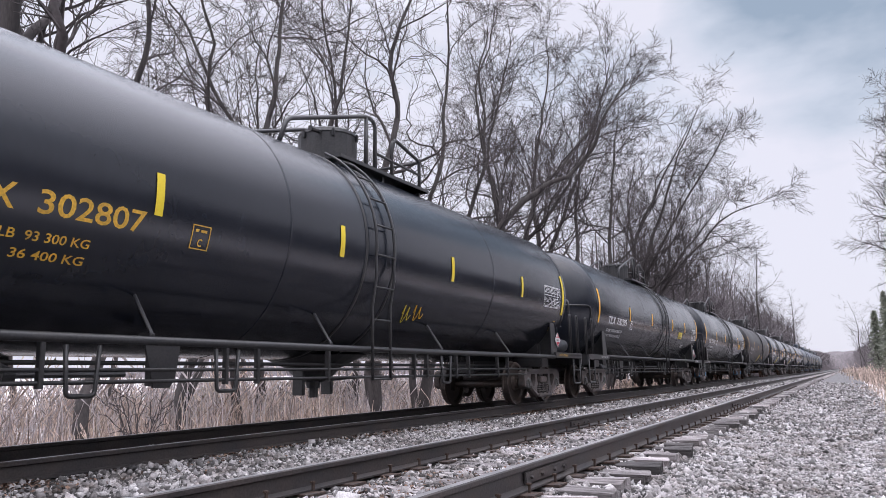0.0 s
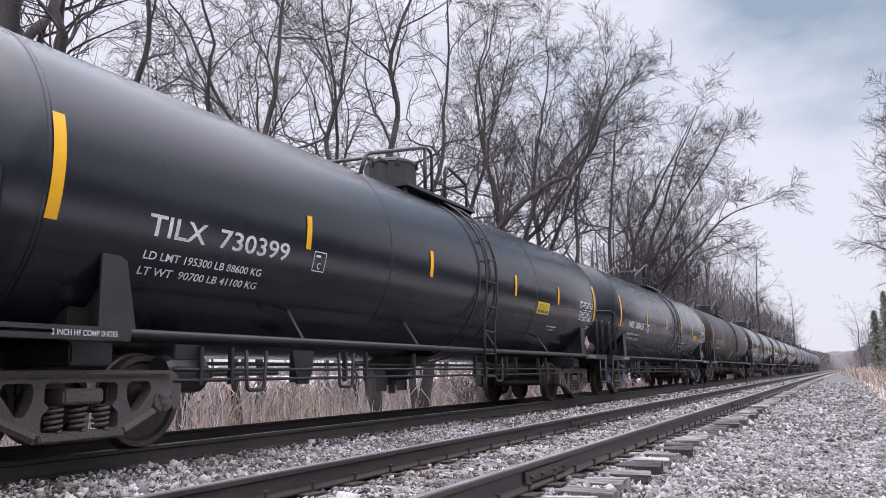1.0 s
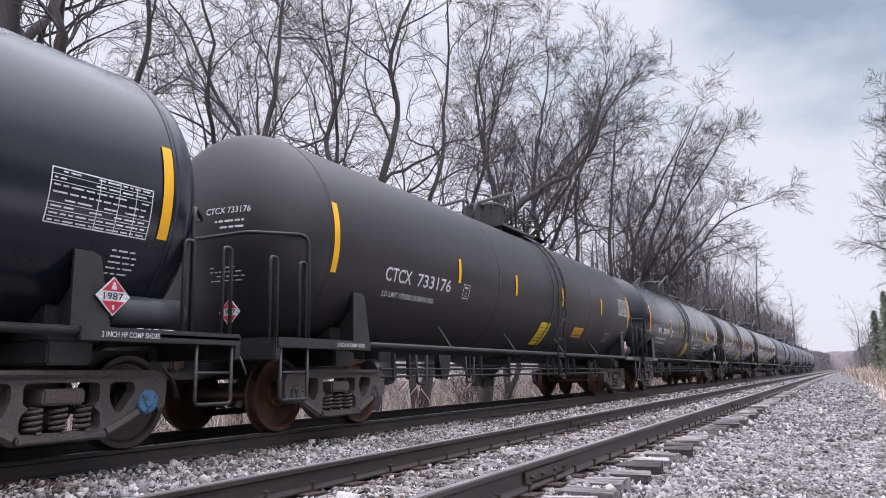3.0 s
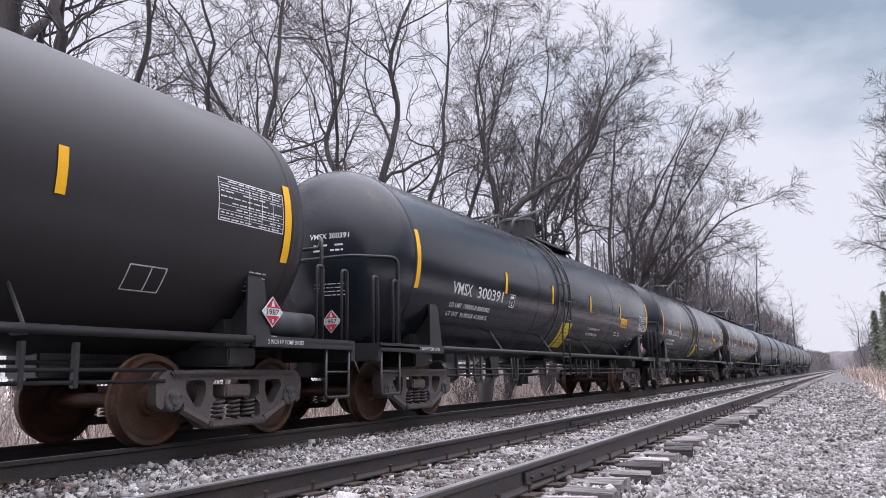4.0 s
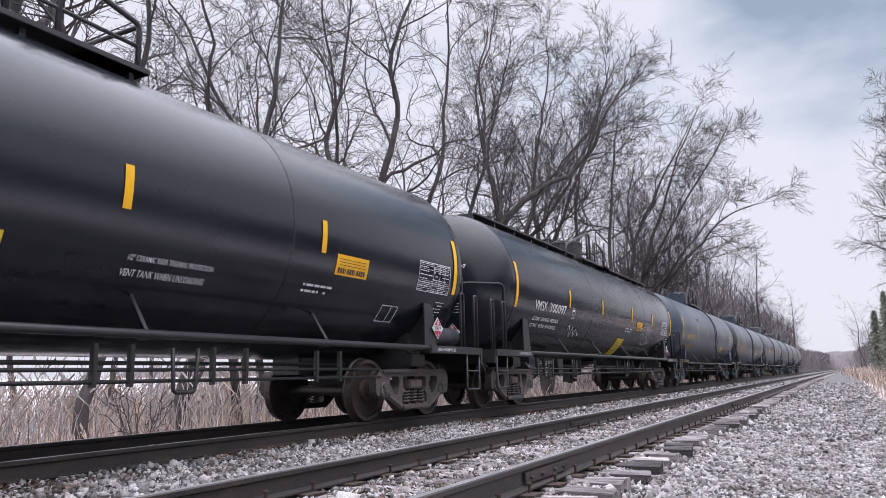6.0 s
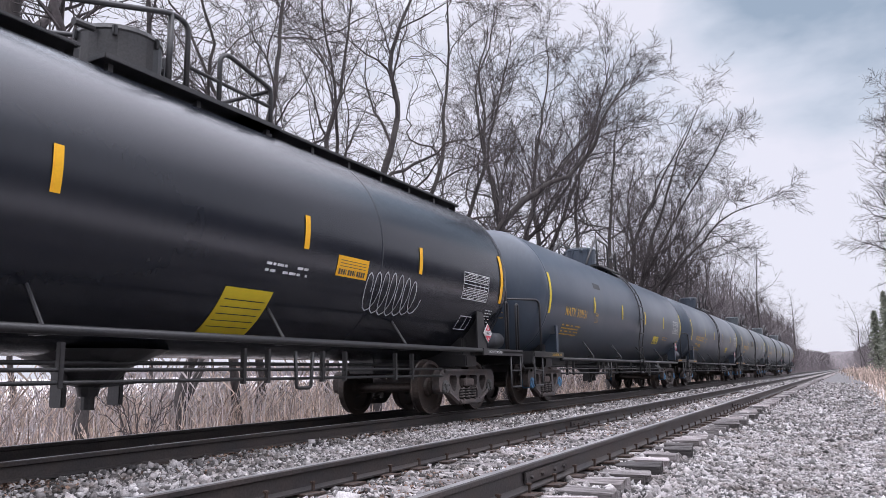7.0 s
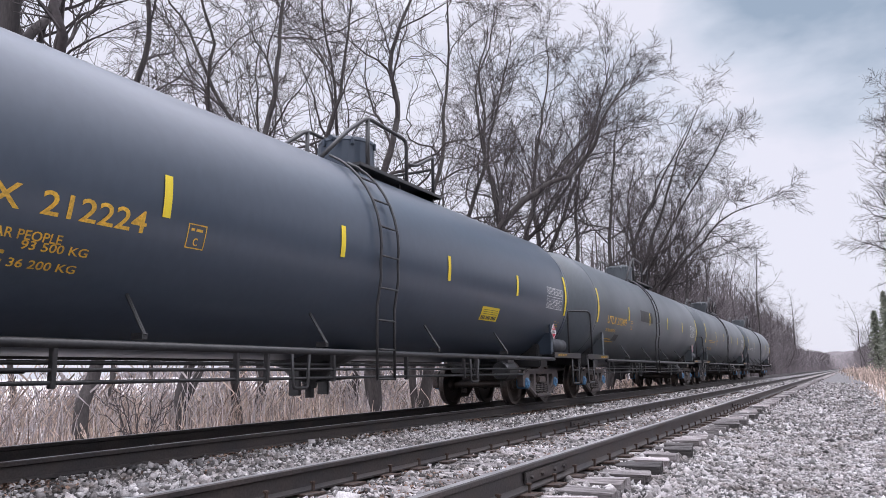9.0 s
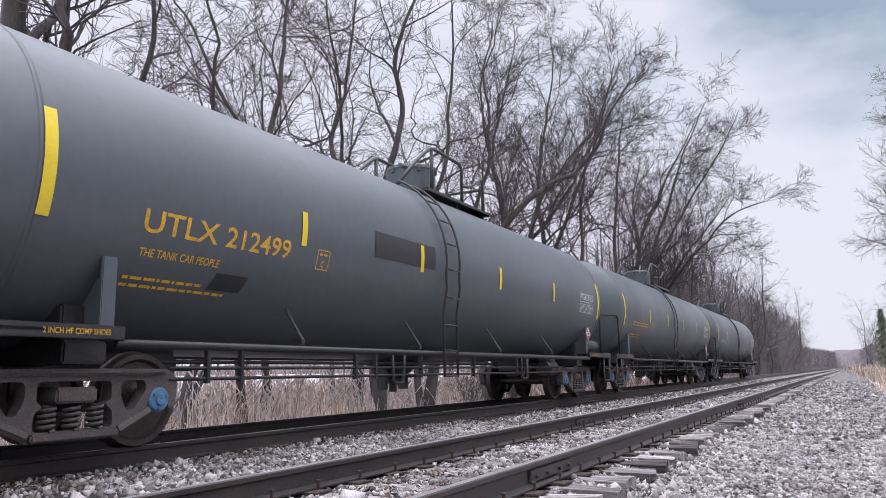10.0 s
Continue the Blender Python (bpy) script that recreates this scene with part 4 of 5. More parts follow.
cars, wheelsets = [], []
cut_letters({"1987", *NOTICE, "C", "2 INCH HF COMP SHOES"} | {t[0] for st in STYLES for t in st["texts"] + st["head"]})
for k, st in enumerate(STYLES):
    c, w = tank_car(dict(st, seed=100 + k))
    cars.append(c)
    wheelsets += w

# ---- ties, plates and spikes ----
def tie_mesh(seed):
    rnd = random.Random(seed)
    bm = bmesh.new()
    L, w, h = 1.29 + rnd.uniform(-0.05, 0.04), 0.112 + rnd.uniform(-0.012, 0.008), 0.18
    xs = [-L, -0.95, -0.5, 0.0, 0.5, 0.95, L]
    rings = []
    for x in xs:
        j = lambda s: rnd.uniform(-s, s)
        end = 0.018 if abs(x) == L else 0.007
        rings.append([bm.verts.new((x + j(end * 1.6), -w + j(end), -h)), bm.verts.new((x + j(end * 1.6), w + j(end), -h)), bm.verts.new((x + j(end * 1.6), w + j(end), -0.012 + j(end))),
                      bm.verts.new((x + j(end), w - 0.018, j(end))), bm.verts.new((x + j(end), 0.02 + j(0.02), -0.006 + j(end))), bm.verts.new((x + j(end), -w + 0.018, j(end))), bm.verts.new((x + j(end * 1.6), -w + j(end), -0.012 + j(end)))])
    for a, b in zip(rings, rings[1:]):
        for k in range(7):
            bm.faces.new((a[k], a[(k + 1) % 7], b[(k + 1) % 7], b[k]))
    bm.faces.new(rings[0][::-1])
    bm.faces.new(rings[-1])
    me = finish(bm)
    me.materials.append(TIE)
    return me


def plate_mesh():
    bm = bmesh.new()
    box(bm, (-0.18, -0.095, -0.012), (0.18, 0.095, 0.006), 0.004)
    return finish(bm)


def spike_mesh():
    bm = bmesh.new()
    box(bm, (-0.009, -0.009, -0.02), (0.009, 0.009, 0.035))
    box(bm, (-0.022, -0.017, 0.03), (0.014, 0.017, 0.046), 0.004)
    return finish(bm)


def splice_mesh():
    bm = bmesh.new()
    box(bm, (0.012, -0.46, -0.142), (0.036, 0.46, -0.058), 0.006)
    for y in (-0.36, -0.14, 0.14, 0.36):
        rod(bm, [(0.03, y, -0.10), (0.058, y, -0.10)], 0.017, 6)
    return finish(bm)


TIE_STEP = 0.53
TIES = [tie_mesh(k) for k in range(8)]
rnd = random.Random(5)
far_ties = []
for t, x in ((track_1, TRACK_X), (track_2, CAR_X)):
    for station in range(630):
        y = -4.0 + TIE_STEP * station + rnd.uniform(-0.02, 0.02)
        m = pose(rnd.uniform(-0.05, 0.05) + bend(y), y, -0.19 - rnd.random() * 0.012, rnd.uniform(-2, 2), 0, rnd.uniform(-2.2, 2.2))
        if y < 70:
            part("tie", rnd.choice(TIES), TIE, t, m=m)
            if -1 < y < 40:
                for s in (-1, 1):
                    part("tie_plate", once("tie_plate", plate_mesh), RUST, t, m=pose(s * GAUGE / 2 + bend(y), y, -0.185))
                    if y < 22 and t is track_1:
                        for k in (-1, 1):
                            part("spike", once("spike", spike_mesh), RUST, t, m=pose(s * GAUGE / 2 + bend(y) + k * 0.095, y + k * 0.05, -0.165 + rnd.uniform(0, 0.02), 0, 0, 0 if k > 0 else 180))
        else:
            far_ties.append(pose(x, 0, 0) @ m)
for x, y in ((GAUGE / 2, 5.62), (-GAUGE / 2, 11.2), (GAUGE / 2, 17.5)):
    part("splice_bar", once("splice", splice_mesh), RAIL, track_1, "bolted rusty rail joint bar", pose(x + bend(y), y, 0))
vs, fs = [], []
cube = np.array([(x, y, z) for x in (-1.3, 1.3) for y in (-0.115, 0.115) for z in (-0.18, 0)])
cube_faces = np.array([(0, 1, 3, 2), (4, 6, 7, 5), (0, 4, 5, 1), (2, 3, 7, 6), (0, 2, 6, 4), (1, 5, 7, 3)])
for k, m in enumerate(far_ties):
    vs.append(cube @ np.array(m.to_3x3()).T + np.array(m.translation))
    fs.append(cube_faces + 8 * k)
ob = new("distant_ties", raw_mesh(np.concatenate(vs), np.concatenate(fs)))
ob.data.materials.append(TIE)
tagged(ob, "weathered wooden ties running into the distance", "railway ties", kind="stuff")

# ---- crushed stone ----


def stones(n, lo, hi, ylo, yhi, size, seed, spread=0.35):
    """Angular stones strewn over the ballast between two sides and two distances."""
    r = np.random.default_rng(seed)
    x, y = r.uniform(lo, hi, n), r.uniform(ylo, yhi, n)
    on_tie = np.zeros(n, bool)
    keep = np.ones(n, bool)
    for c in (TRACK_X, CAR_X):
        if c == TRACK_X:
            on_tie |= np.abs(x - c) < 1.34
        for s in (-1, 1):
            keep &= np.abs(x - c - s * GAUGE / 2) > 0.10
    over = np.abs((y + 4.0 + TIE_STEP / 2) % TIE_STEP - TIE_STEP / 2) < 0.15
    keep &= ~(on_tie & over & (r.random(n) < 0.8))
    x, y = x[keep], y[keep]
    n = len(x)
    s = size * np.exp(r.normal(0, spread, n))
    inside = (np.abs(x - TRACK_X) < 1.3) | (np.abs(x - CAR_X) < 1.3)
    x = x + bend(y)
    z = ground_height(x, y) + 0.014 + s * r.uniform(-0.25, 0.3, n)
    z = np.where(inside, z + 0.004, z)
    base = np.array([(1, 0, 0), (-1, 0, 0), (0, 1, 0), (0, -1, 0), (0, 0, 1), (0, 0, -1)], float)
    v = base[None] * r.uniform(0.8, 1.15, (n, 6, 1)) * r.uniform(0.7, 1.2, (n, 1, 3)) * s[:, None, None]
    v += r.normal(0, 0.14, (n, 6, 3)) * s[:, None, None]
    q = r.normal(size=(n, 4))
    q /= np.linalg.norm(q, axis=1)[:, None]
    w, i, j, k = q.T
    rot = np.stack([1 - 2 * (j * j + k * k), 2 * (i * j - k * w), 2 * (i * k + j * w), 2 * (i * j + k * w), 1 - 2 * (i * i + k * k), 2 * (j * k - i * w),
                    2 * (i * k - j * w), 2 * (j * k + i * w), 1 - 2 * (i * i + j * j)], 1).reshape(n, 3, 3)
    v = np.einsum("nij,nkj->nki", rot, v) + np.stack([x, y, z], 1)[:, None]
    f = np.array([(a, b, c) if k else (b, a, c) for a, b, c, k in ((0, 2, 4, 1), (2, 1, 4, 1), (1, 3, 4, 1), (3, 0, 4, 1), (0, 2, 5, 0), (2, 1, 5, 0), (1, 3, 5, 0), (3, 0, 5, 0))])
    return v.reshape(-1, 3), (f[None] + 6 * np.arange(n)[:, None, None]).reshape(-1, 3)


batches = [stones(30000, -5.8, -1.2, 4.0, 12.0, 0.0205, 1), stones(36000, -1.6, 1.3, 5.0, 13.0, 0.0172, 2), stones(7000, -8.0, -5.4, 2.0, 12.0, 0.024, 3),
           stones(22000, -5.8, 1.3, 12.0, 24.0, 0.025, 4), stones(13000, -5.8, 1.3, 24.0, 62.0, 0.040, 6), stones(1500, -9.8, -7.5, 5.0, 30.0, 0.045, 7), stones(7000, -5.8, 1.3, -6.0, 5.0, 0.030, 8)]
vs, fs, at = [], [], 0
for v, f in batches:
    vs.append(v)
    fs.append(f + at)
    at += len(v)
ob = new("ballast_stones", raw_mesh(np.concatenate(vs), np.concatenate(fs)))
ob.data.materials.append(STONE)
tagged(ob, "loose angular grey ballast stones between the rails", "ballast stones", kind="stuff")

# dead leaves and bark caught along the rails
def litter(n, seed):
    r = np.random.default_rng(seed)
    y = 3.0 + 27.0 * r.random(n) ** 1.6
    near = r.random(n) < 0.62
    x = np.where(near, TRACK_X + r.uniform(-0.95, 0.95, n), RAILS_TRAIN + 0.16 + np.abs(r.normal(0, 0.28, n)))
    patch = np.sin(y * 2.1 + x * 3.0) + np.sin(y * 0.9 - x * 5.0 + 1.0)
    keep = (patch > -0.2) & (np.abs(np.abs(x - TRACK_X) - GAUGE / 2) > 0.09)
    x, y = x[keep] + bend(y[keep]), y[keep]
    n = len(x)
    c = np.stack([x, y, ground_height(x, y) + r.uniform(0.025, 0.05, n)], 1)
    a = r.uniform(0, math.tau, n)
    size = r.uniform(0.010, 0.026, n)[:, None]
    u = np.stack([np.cos(a), np.sin(a), r.normal(0, 0.35, n)], 1) * size
    w = np.stack([-np.sin(a), np.cos(a), r.normal(0, 0.35, n)], 1) * size * 0.55
    lift = np.array((0.0, 0.0, 0.006))
    v = np.stack([c - u, c - w + lift, c + u, c + w - lift], 1)
    return raw_mesh(v.reshape(-1, 3), np.arange(4 * n).reshape(-1, 4))


ob = new("dead_leaves", litter(9000, 19))
ob.data.materials.append(LITTER)
tagged(ob, "brown dead leaves and bark along the rails", "leaf litter", kind="stuff")

# ---- grass and weeds ----


def blades(n, lo, hi, ylo, yhi, tall, seed, tuft=0.25):
    r = np.random.default_rng(seed)
    k = max(1, n // 14)
    cx, cy = r.uniform(lo, hi, k), r.uniform(ylo, yhi, k)
    ht = np.exp(r.normal(0, 0.35, k))
    pick = r.integers(0, k, n)
    x, y = cx[pick] + r.normal(0, tuft, n), cy[pick] + r.normal(0, tuft, n)
    h = tall * ht[pick] * r.uniform(0.5, 1.15, n)
    a = r.uniform(0, math.tau, n)
    lean = h * r.uniform(0.05, 0.6, n)
    w = r.uniform(0.005, 0.011, n) * (1 + y / 40)
    z = ground_height(x, y) - 0.02
    b = a + math.pi / 2 + r.normal(0, 0.5, n)
    wx, wy = np.cos(b) * w, np.sin(b) * w
    mx, my = x + np.cos(a) * lean * 0.35, y + np.sin(a) * lean * 0.35
    v = np.stack([np.stack([x - wx, y - wy, z], 1), np.stack([x + wx, y + wy, z], 1), np.stack([mx + wx * 0.8, my + wy * 0.8, z + h * 0.6], 1), np.stack([mx - wx * 0.8, my - wy * 0.8, z + h * 0.6], 1),
                  np.stack([x + np.cos(a) * lean + wx * 0.2, y + np.sin(a) * lean + wy * 0.2, z + h * 0.95], 1), np.stack([x + np.cos(a) * lean - wx * 0.2, y + np.sin(a) * lean - wy * 0.2, z + h], 1)], 1)
    f = np.array([(0, 1, 2, 3), (3, 2, 4, 5)])
    return v.reshape(-1, 3), (f[None] + 6 * np.arange(n)[:, None, None]).reshape(-1, 4)


batches = [blades(7000, -15.5, -11.8, 3, 32, 0.30, 11), blades(19000, -24, -13.6, 3, 60, 0.90, 12, 0.4), blades(7000, -14, -10.4, 30, 90, 0.5, 13, 0.5),
           blades(8000, 2.4, 9, 16, 90, 0.55, 14, 0.5), blades(900, 0.9, 2.6, 12, 60, 0.16, 15), blades(9000, 1.9, 9, 60, 260, 0.7, 17, 0.8), blades(2000, -11.8, -10.4, 3, 40, 0.16, 16)]
vs, fs, at = [], [], 0
for v, f in batches:
    vs.append(v)
    fs.append(f + at)
    at += len(v)
v, f = blades(5500, -17.5, -13.4, 2, 50, 1.15, 29, 0.5)
ob = new("tall_weeds", raw_mesh(v, f))
ob.data.materials.append(WEED)
tagged(ob, "pale dead weed stalks standing before the woods", "weeds", kind="stuff")
ob = new("dry_grass", raw_mesh(np.concatenate(vs), np.concatenate(fs)))
ob.data.materials.append(GRASS)
tagged(ob, "dry straw-coloured winter grass beside the line", "grass", kind="stuff")

# ---- trees ----


class Sprout:
    """Collects the limbs of one tree as chains of points, and meshes them as tapered tubes."""

    def __init__(self, seed):
        self.rnd = np.random.default_rng(seed)
        self.chains = {8: [], 5: [], 3: []}

    def limb(self, p, d, length, radius, level, spec, turns=()):
        """One limb and all that grows from it; turns: further directions that it bends to on its way."""
        r = self.rnd
        n = max(3, int(length / spec["step"][level]))
        tip = spec["tip"][level]
        line = np.array([d, *turns], float)
        line = np.stack([np.interp(np.linspace(0, len(line) - 1, n), range(len(line)), line[:, k]) for k in range(3)], 1)
        # limbs waver about their line in slow bends rather than wandering off
        drift = np.zeros(3)
        sway = []
        for k in range(n):
            drift = 0.82 * drift + r.normal(0, spec["wig"][level], 3)
            sway.append(drift)
        way = line + np.array(sway) + np.array(spec["pull"][level]) * np.arange(1, n + 1)[:, None]
        way /= np.linalg.norm(way, axis=1)[:, None]
        pts = np.concatenate([[p], p + np.cumsum(way, 0) * (length / n)])
        rad = radius * (1 - (1 - tip) * np.arange(n + 1) / n)
        self.chains[8 if level == 0 else 5 if level == 1 else 3].append((pts, rad))
        if level + 1 >= len(spec["count"]) + 1:
            return
        kids = spec["count"][level]
        kids = int(kids * r.uniform(0.75, 1.25) + 0.5)
        sides = r.normal(size=(kids, 3))
        for k in range(kids):
            t = spec["from"][level] + (1 - spec["from"][level]) * (k + r.random()) / kids
            i = min(int(t * n), n - 1)
            q = pts[i] + (pts[i + 1] - pts[i]) * (t * n - i)
            base = way[i]
            side = np.cross(base, sides[k])
            side /= math.sqrt(side.dot(side))
            ang = radians(spec["angle"][level]) * r.uniform(0.7, 1.3)
            dd = base * math.cos(ang) + side * math.sin(ang)
            if level == 0:
                dd += np.array(spec["toward"])
                dd /= np.linalg.norm(dd)
            ll = length * spec["ratio"][level] * (1.15 - 0.55 * t) * r.uniform(0.7, 1.25)
            rr = max(0.0085, min(rad[i] * spec["thin"][level], rad[i + 1] * 0.9))
            self.limb(q, dd, ll, rr, level + 1, spec)

    def mesh(self):
        vs, fs, at = [], [], 0
        for sides, chains in self.chains.items():
            ang = np.arange(sides) * math.tau / sides
            for pts, rad in chains:
                d = np.gradient(pts, axis=0)
                d /= np.linalg.norm(d, axis=1)[:, None] + 1e-9
                ref = np.array((1.0, 0.2, 0.1)) if abs(d[0][2]) > 0.6 else np.array((0.1, 0.2, 1.0))
                u = np.cross(d, ref)
                u /= np.linalg.norm(u, axis=1)[:, None] + 1e-9
                w = np.cross(d, u)
                ring = pts[:, None] + rad[:, None, None] * (np.cos(ang)[None, :, None] * u[:, None] + np.sin(ang)[None, :, None] * w[:, None])
                n = len(pts)
                i = (np.arange(n - 1)[:, None] * sides + np.arange(sides)[None])
                j = (np.arange(n - 1)[:, None] * sides + (np.arange(sides)[None] + 1) % sides)
                fs.append(np.stack([i, j, j + sides, i + sides], -1).reshape(-1, 4) + at)
                vs.append(ring.reshape(-1, 3))
                at += n * sides
        return raw_mesh(np.concatenate(vs), np.concatenate(fs))


def split_tree(name, sprout, label, group, x, y, kind=""):
    """A tree as one thing: its trunk and its crown of limbs and twigs."""
    t = tagged(new(name), label, "tree", group, kind)
    t.location = (x, y, float(ground_height(np.array(x), np.array(y))) - 0.1)
    crown = Sprout(0)
    trunk = Sprout(0)
    trunk.chains[8], crown.chains[5], crown.chains[3] = sprout.chains[8], sprout.chains[5], sprout.chains[3]
    for nm, s, m in (("trunk", trunk, BARK), ("crown", crown, TWIG)):
        part(nm, s.mesh(), m, t)
    return t


def broad(height, spread, toward=(0, 0, 0), wig=0.1, start=0.3, dense=1.0, droop=0.0):
    """How a leafless broadleaf tree branches."""
    return dict(step=[0.5, 0.42, 0.36, 0.3], tip=[0.10, 0.18, 0.30, 0.6], wig=[wig * 2.3, 0.26, 0.21, 0.14],
                pull=[(0, 0, 0.03), (0, 0, 0.035 - droop), (0, 0, 0.03 - droop), (0, 0, 0.03)],
                count=[int(12 * dense), int(12 * dense), 9], **{"from": [start, 0.15, 0.08]},
                angle=[50, 48, 42], ratio=[spread, 0.44, 0.46], thin=[0.52, 0.50, 0.52], toward=toward)


def hero(x, y, height, radius, lean, spec, seed, label, forks=(), boughs=()):
    """One of the trees near the line: a trunk, with further stems from the same foot; boughs: stems that bend from one direction to the next."""
    s = Sprout(seed)
    for lx, ly, hh, rr in ((*lean, height, radius), *forks):
        d = np.array((lx, ly, 1.0))
        s.limb((0.15 * lx, 0.15 * ly, 0), d / np.linalg.norm(d), hh, rr, 0, spec)
    for turns, length, rr in boughs:
        s.limb((0, 0, 0), turns[0], length, rr, 0, spec, turns[1:])
    return split_tree("tree", s, label, "bare trees along the line", x, y)


BARE = "leafless grey-barked tree with sinuous limbs beside the track"
OVER = "wide leafless tree leaning out over the tracks"
hero(-13.0, 6.9, 15, 0.40, (-0.02, 0.02), broad(15, 0.34, (0.0, 0.0, 0.25), 0.03, 0.40, 0.65), 21, "old leafless tree with a thick furrowed trunk", [(0.05, 0.20, 11, 0.17)])
hero(-13.5, 9.9, 14, 0.15, (0.02, 0.12), broad(13, 0.30, (0, 0, 0.15), 0.06, 0.40, 0.7), 22, BARE)
hero(-14.5, 13.2, 15, 0.14, (0.05, 0.04), broad(14, 0.32, (0.0, 0, 0.15), 0.09, 0.35, 0.8), 23, BARE, [(0.0, 0.22, 13, 0.11)])
hero(-16.5, 18.0, 16, 0.14, (0.0, 0.0), broad(15, 0.32, (0, 0, 0.15), 0.10, 0.35, 0.8), 24, BARE)
hero(-13.0, 19.8, 18, 0.20, (-0.02, -0.05), broad(18, 0.27, (0.0, 0.0, 0.35), 0.09, 0.36, 0.8), 25, "tall leafless tree with two twisting stems", [(0.06, 0.17, 18, 0.18)])
hero(-15.0, 15.8, 17, 0.14, (0.0, 0.05), broad(16, 0.30, (0, 0, 0.2), 0.10, 0.35, 0.75), 33, BARE)
hero(-15.5, 22.3, 18, 0.14, (0.0, 0.0), broad(17, 0.30, (0, 0, 0.2), 0.10, 0.35, 0.75), 34, BARE)
hero(-13.4, 23.4, 18, 0.15, (-0.02, 0.02), broad(18, 0.28, (0.0, 0, 0.25), 0.09, 0.36, 0.9), 26, BARE,
     boughs=[([(0.05, 0.0, 1.0), (0.1, 0.05, 1.0), (0.75, 0.5, 0.7), (0.85, 0.53, 0.2), (0.85, 0.53, 0.12), (0.6, 0.4, 0.7), (0.75, 0.5, 0.4)], 16.5, 0.24)])
hero(-12.2, 26.2, 18, 0.17, (0.02, 0.08), broad(17, 0.30, (0.15, 0.1, 0.25), 0.08, 0.36, 1.0), 27, OVER,
     boughs=[([(0.0, 0.0, 1.0), (0.1, 0.0, 1.0), (0.7, 0.5, 0.7), (0.85, 0.53, 0.12), (0.8, 0.5, 0.3), (0.8, 0.5, 0.3), (0.85, 0.5, -0.05)], 16.0, 0.19),
             ([(0.1, 0.0, 1.0), (0.15, 0.1, 1.0), (0.4, 0.3, 0.9), (0.6, 0.4, 0.6), (0.5, 0.3, 0.8)], 16.5, 0.17)])
hero(-12.8, 29.8, 19, 0.15, (0.04, 0.03), broad(19, 0.29, (0.1, 0.1, 0.25), 0.08, 0.36, 1.0), 35, BARE, [(0.14, 0.06, 18, 0.13)])
hero(-12.4, 33.5, 20, 0.18, (0.08, 0.05), broad(19, 0.29, (0.2, 0.1, 0.2), 0.07, 0.33, 1.0, 0.004), 28, OVER,
     boughs=[([(0.1, 0.0, 1.0), (0.3, 0.15, 0.95), (0.55, 0.3, 0.75), (0.7, 0.4, 0.5), (0.7, 0.4, 0.5)], 19.5, 0.17), ([(0.05, 0.0, 1.0), (0.25, 0.15, 0.95), (0.4, 0.25, 0.9), (0.5, 0.3, 0.8)], 17.5, 0.15)])
hero(-11.5, 41.0, 18, 0.18, (0.14, 0.0), broad(20, 0.28, (0.25, 0.1, 0.1), 0.06, 0.25, 1.15, 0.006), 29, OVER,
     boughs=[([(0.2, 0.0, 1.0), (0.45, 0.2, 0.85), (0.7, 0.35, 0.6), (0.8, 0.45, 0.35), (0.8, 0.45, 0.4)], 19.5, 0.17),
             ([(0.1, 0.0, 1.0), (0.4, 0.2, 0.95), (0.55, 0.3, 0.8), (0.65, 0.35, 0.65)], 18.0, 0.16),
             ([(0.3, 0.0, 1.0), (0.7, 0.3, 0.7), (0.85, 0.45, 0.3), (0.85, 0.5, 0.0)], 15.5, 0.15), ([(0.15, 0.0, 1.0), (0.5, 0.2, 0.9), (0.65, 0.3, 0.7), (0.75, 0.4, 0.5)], 18.5, 0.14), ([(0.35, 0.0, 1.0), (0.7, 0.35, 0.55), (0.85, 0.5, 0.2), (0.85, 0.5, 0.1)], 14.5, 0.14)])
hero(-12.5, 50.0, 16, 0.19, (0.08, 0.0), broad(18, 0.34, (0.2, 0.0, 0.1), 0.06, 0.25, 1.0), 30, BARE)
hero(-12.0, 60.0, 15, 0.19, (0.04, 0.0), broad(18, 0.36, (0.15, 0.0, 0.1), 0.06, 0.22, 1.0), 32, BARE)
hero(5.8, 45.0, 17, 0.20, (0.0, 0.0), broad(26, 0.26, (-0.35, 0, -0.05), 0.05, 0.18, 1.35, 0.005), 31, "leafless tree reaching over the ballast shoulder")
hero(6.3, 56.0, 15, 0.18, (0.0, 0.0), broad(26, 0.27, (-0.3, 0, -0.02), 0.05, 0.12, 1.2, 0.0), 36, "leafless tree beside the ballast shoulder")

# woods behind: a few kinds of slender trees, repeated
kinds = []
for k in range(6):
    s = Sprout(50 + k)
    h = 12 + k
    s.limb((0, 0, 0), (0.03 * k - 0.08, 0.05, 1.0), h, 0.09 + 0.012 * k, 0, dict(broad(h, 0.32, (0, 0, 0.15), 0.07, 0.35, 0.8), count=[9, 6, 4], step=[1.0, 0.9, 0.9, 0.9]))
    kinds.append(split_tree("slender_tree", s, "slender leafless tree in the winter woods", "trees of the woods", -18, 14 + 5 * k))
rnd = random.Random(9)


def plant(x, y, size=1.0):
    o = copy_thing(rnd.choice(kinds), pose(x, y, float(ground_height(np.array(x), np.array(y))) - 0.1, 0, 0, rnd.uniform(0, 360)))
    o.scale = (size,) * 3


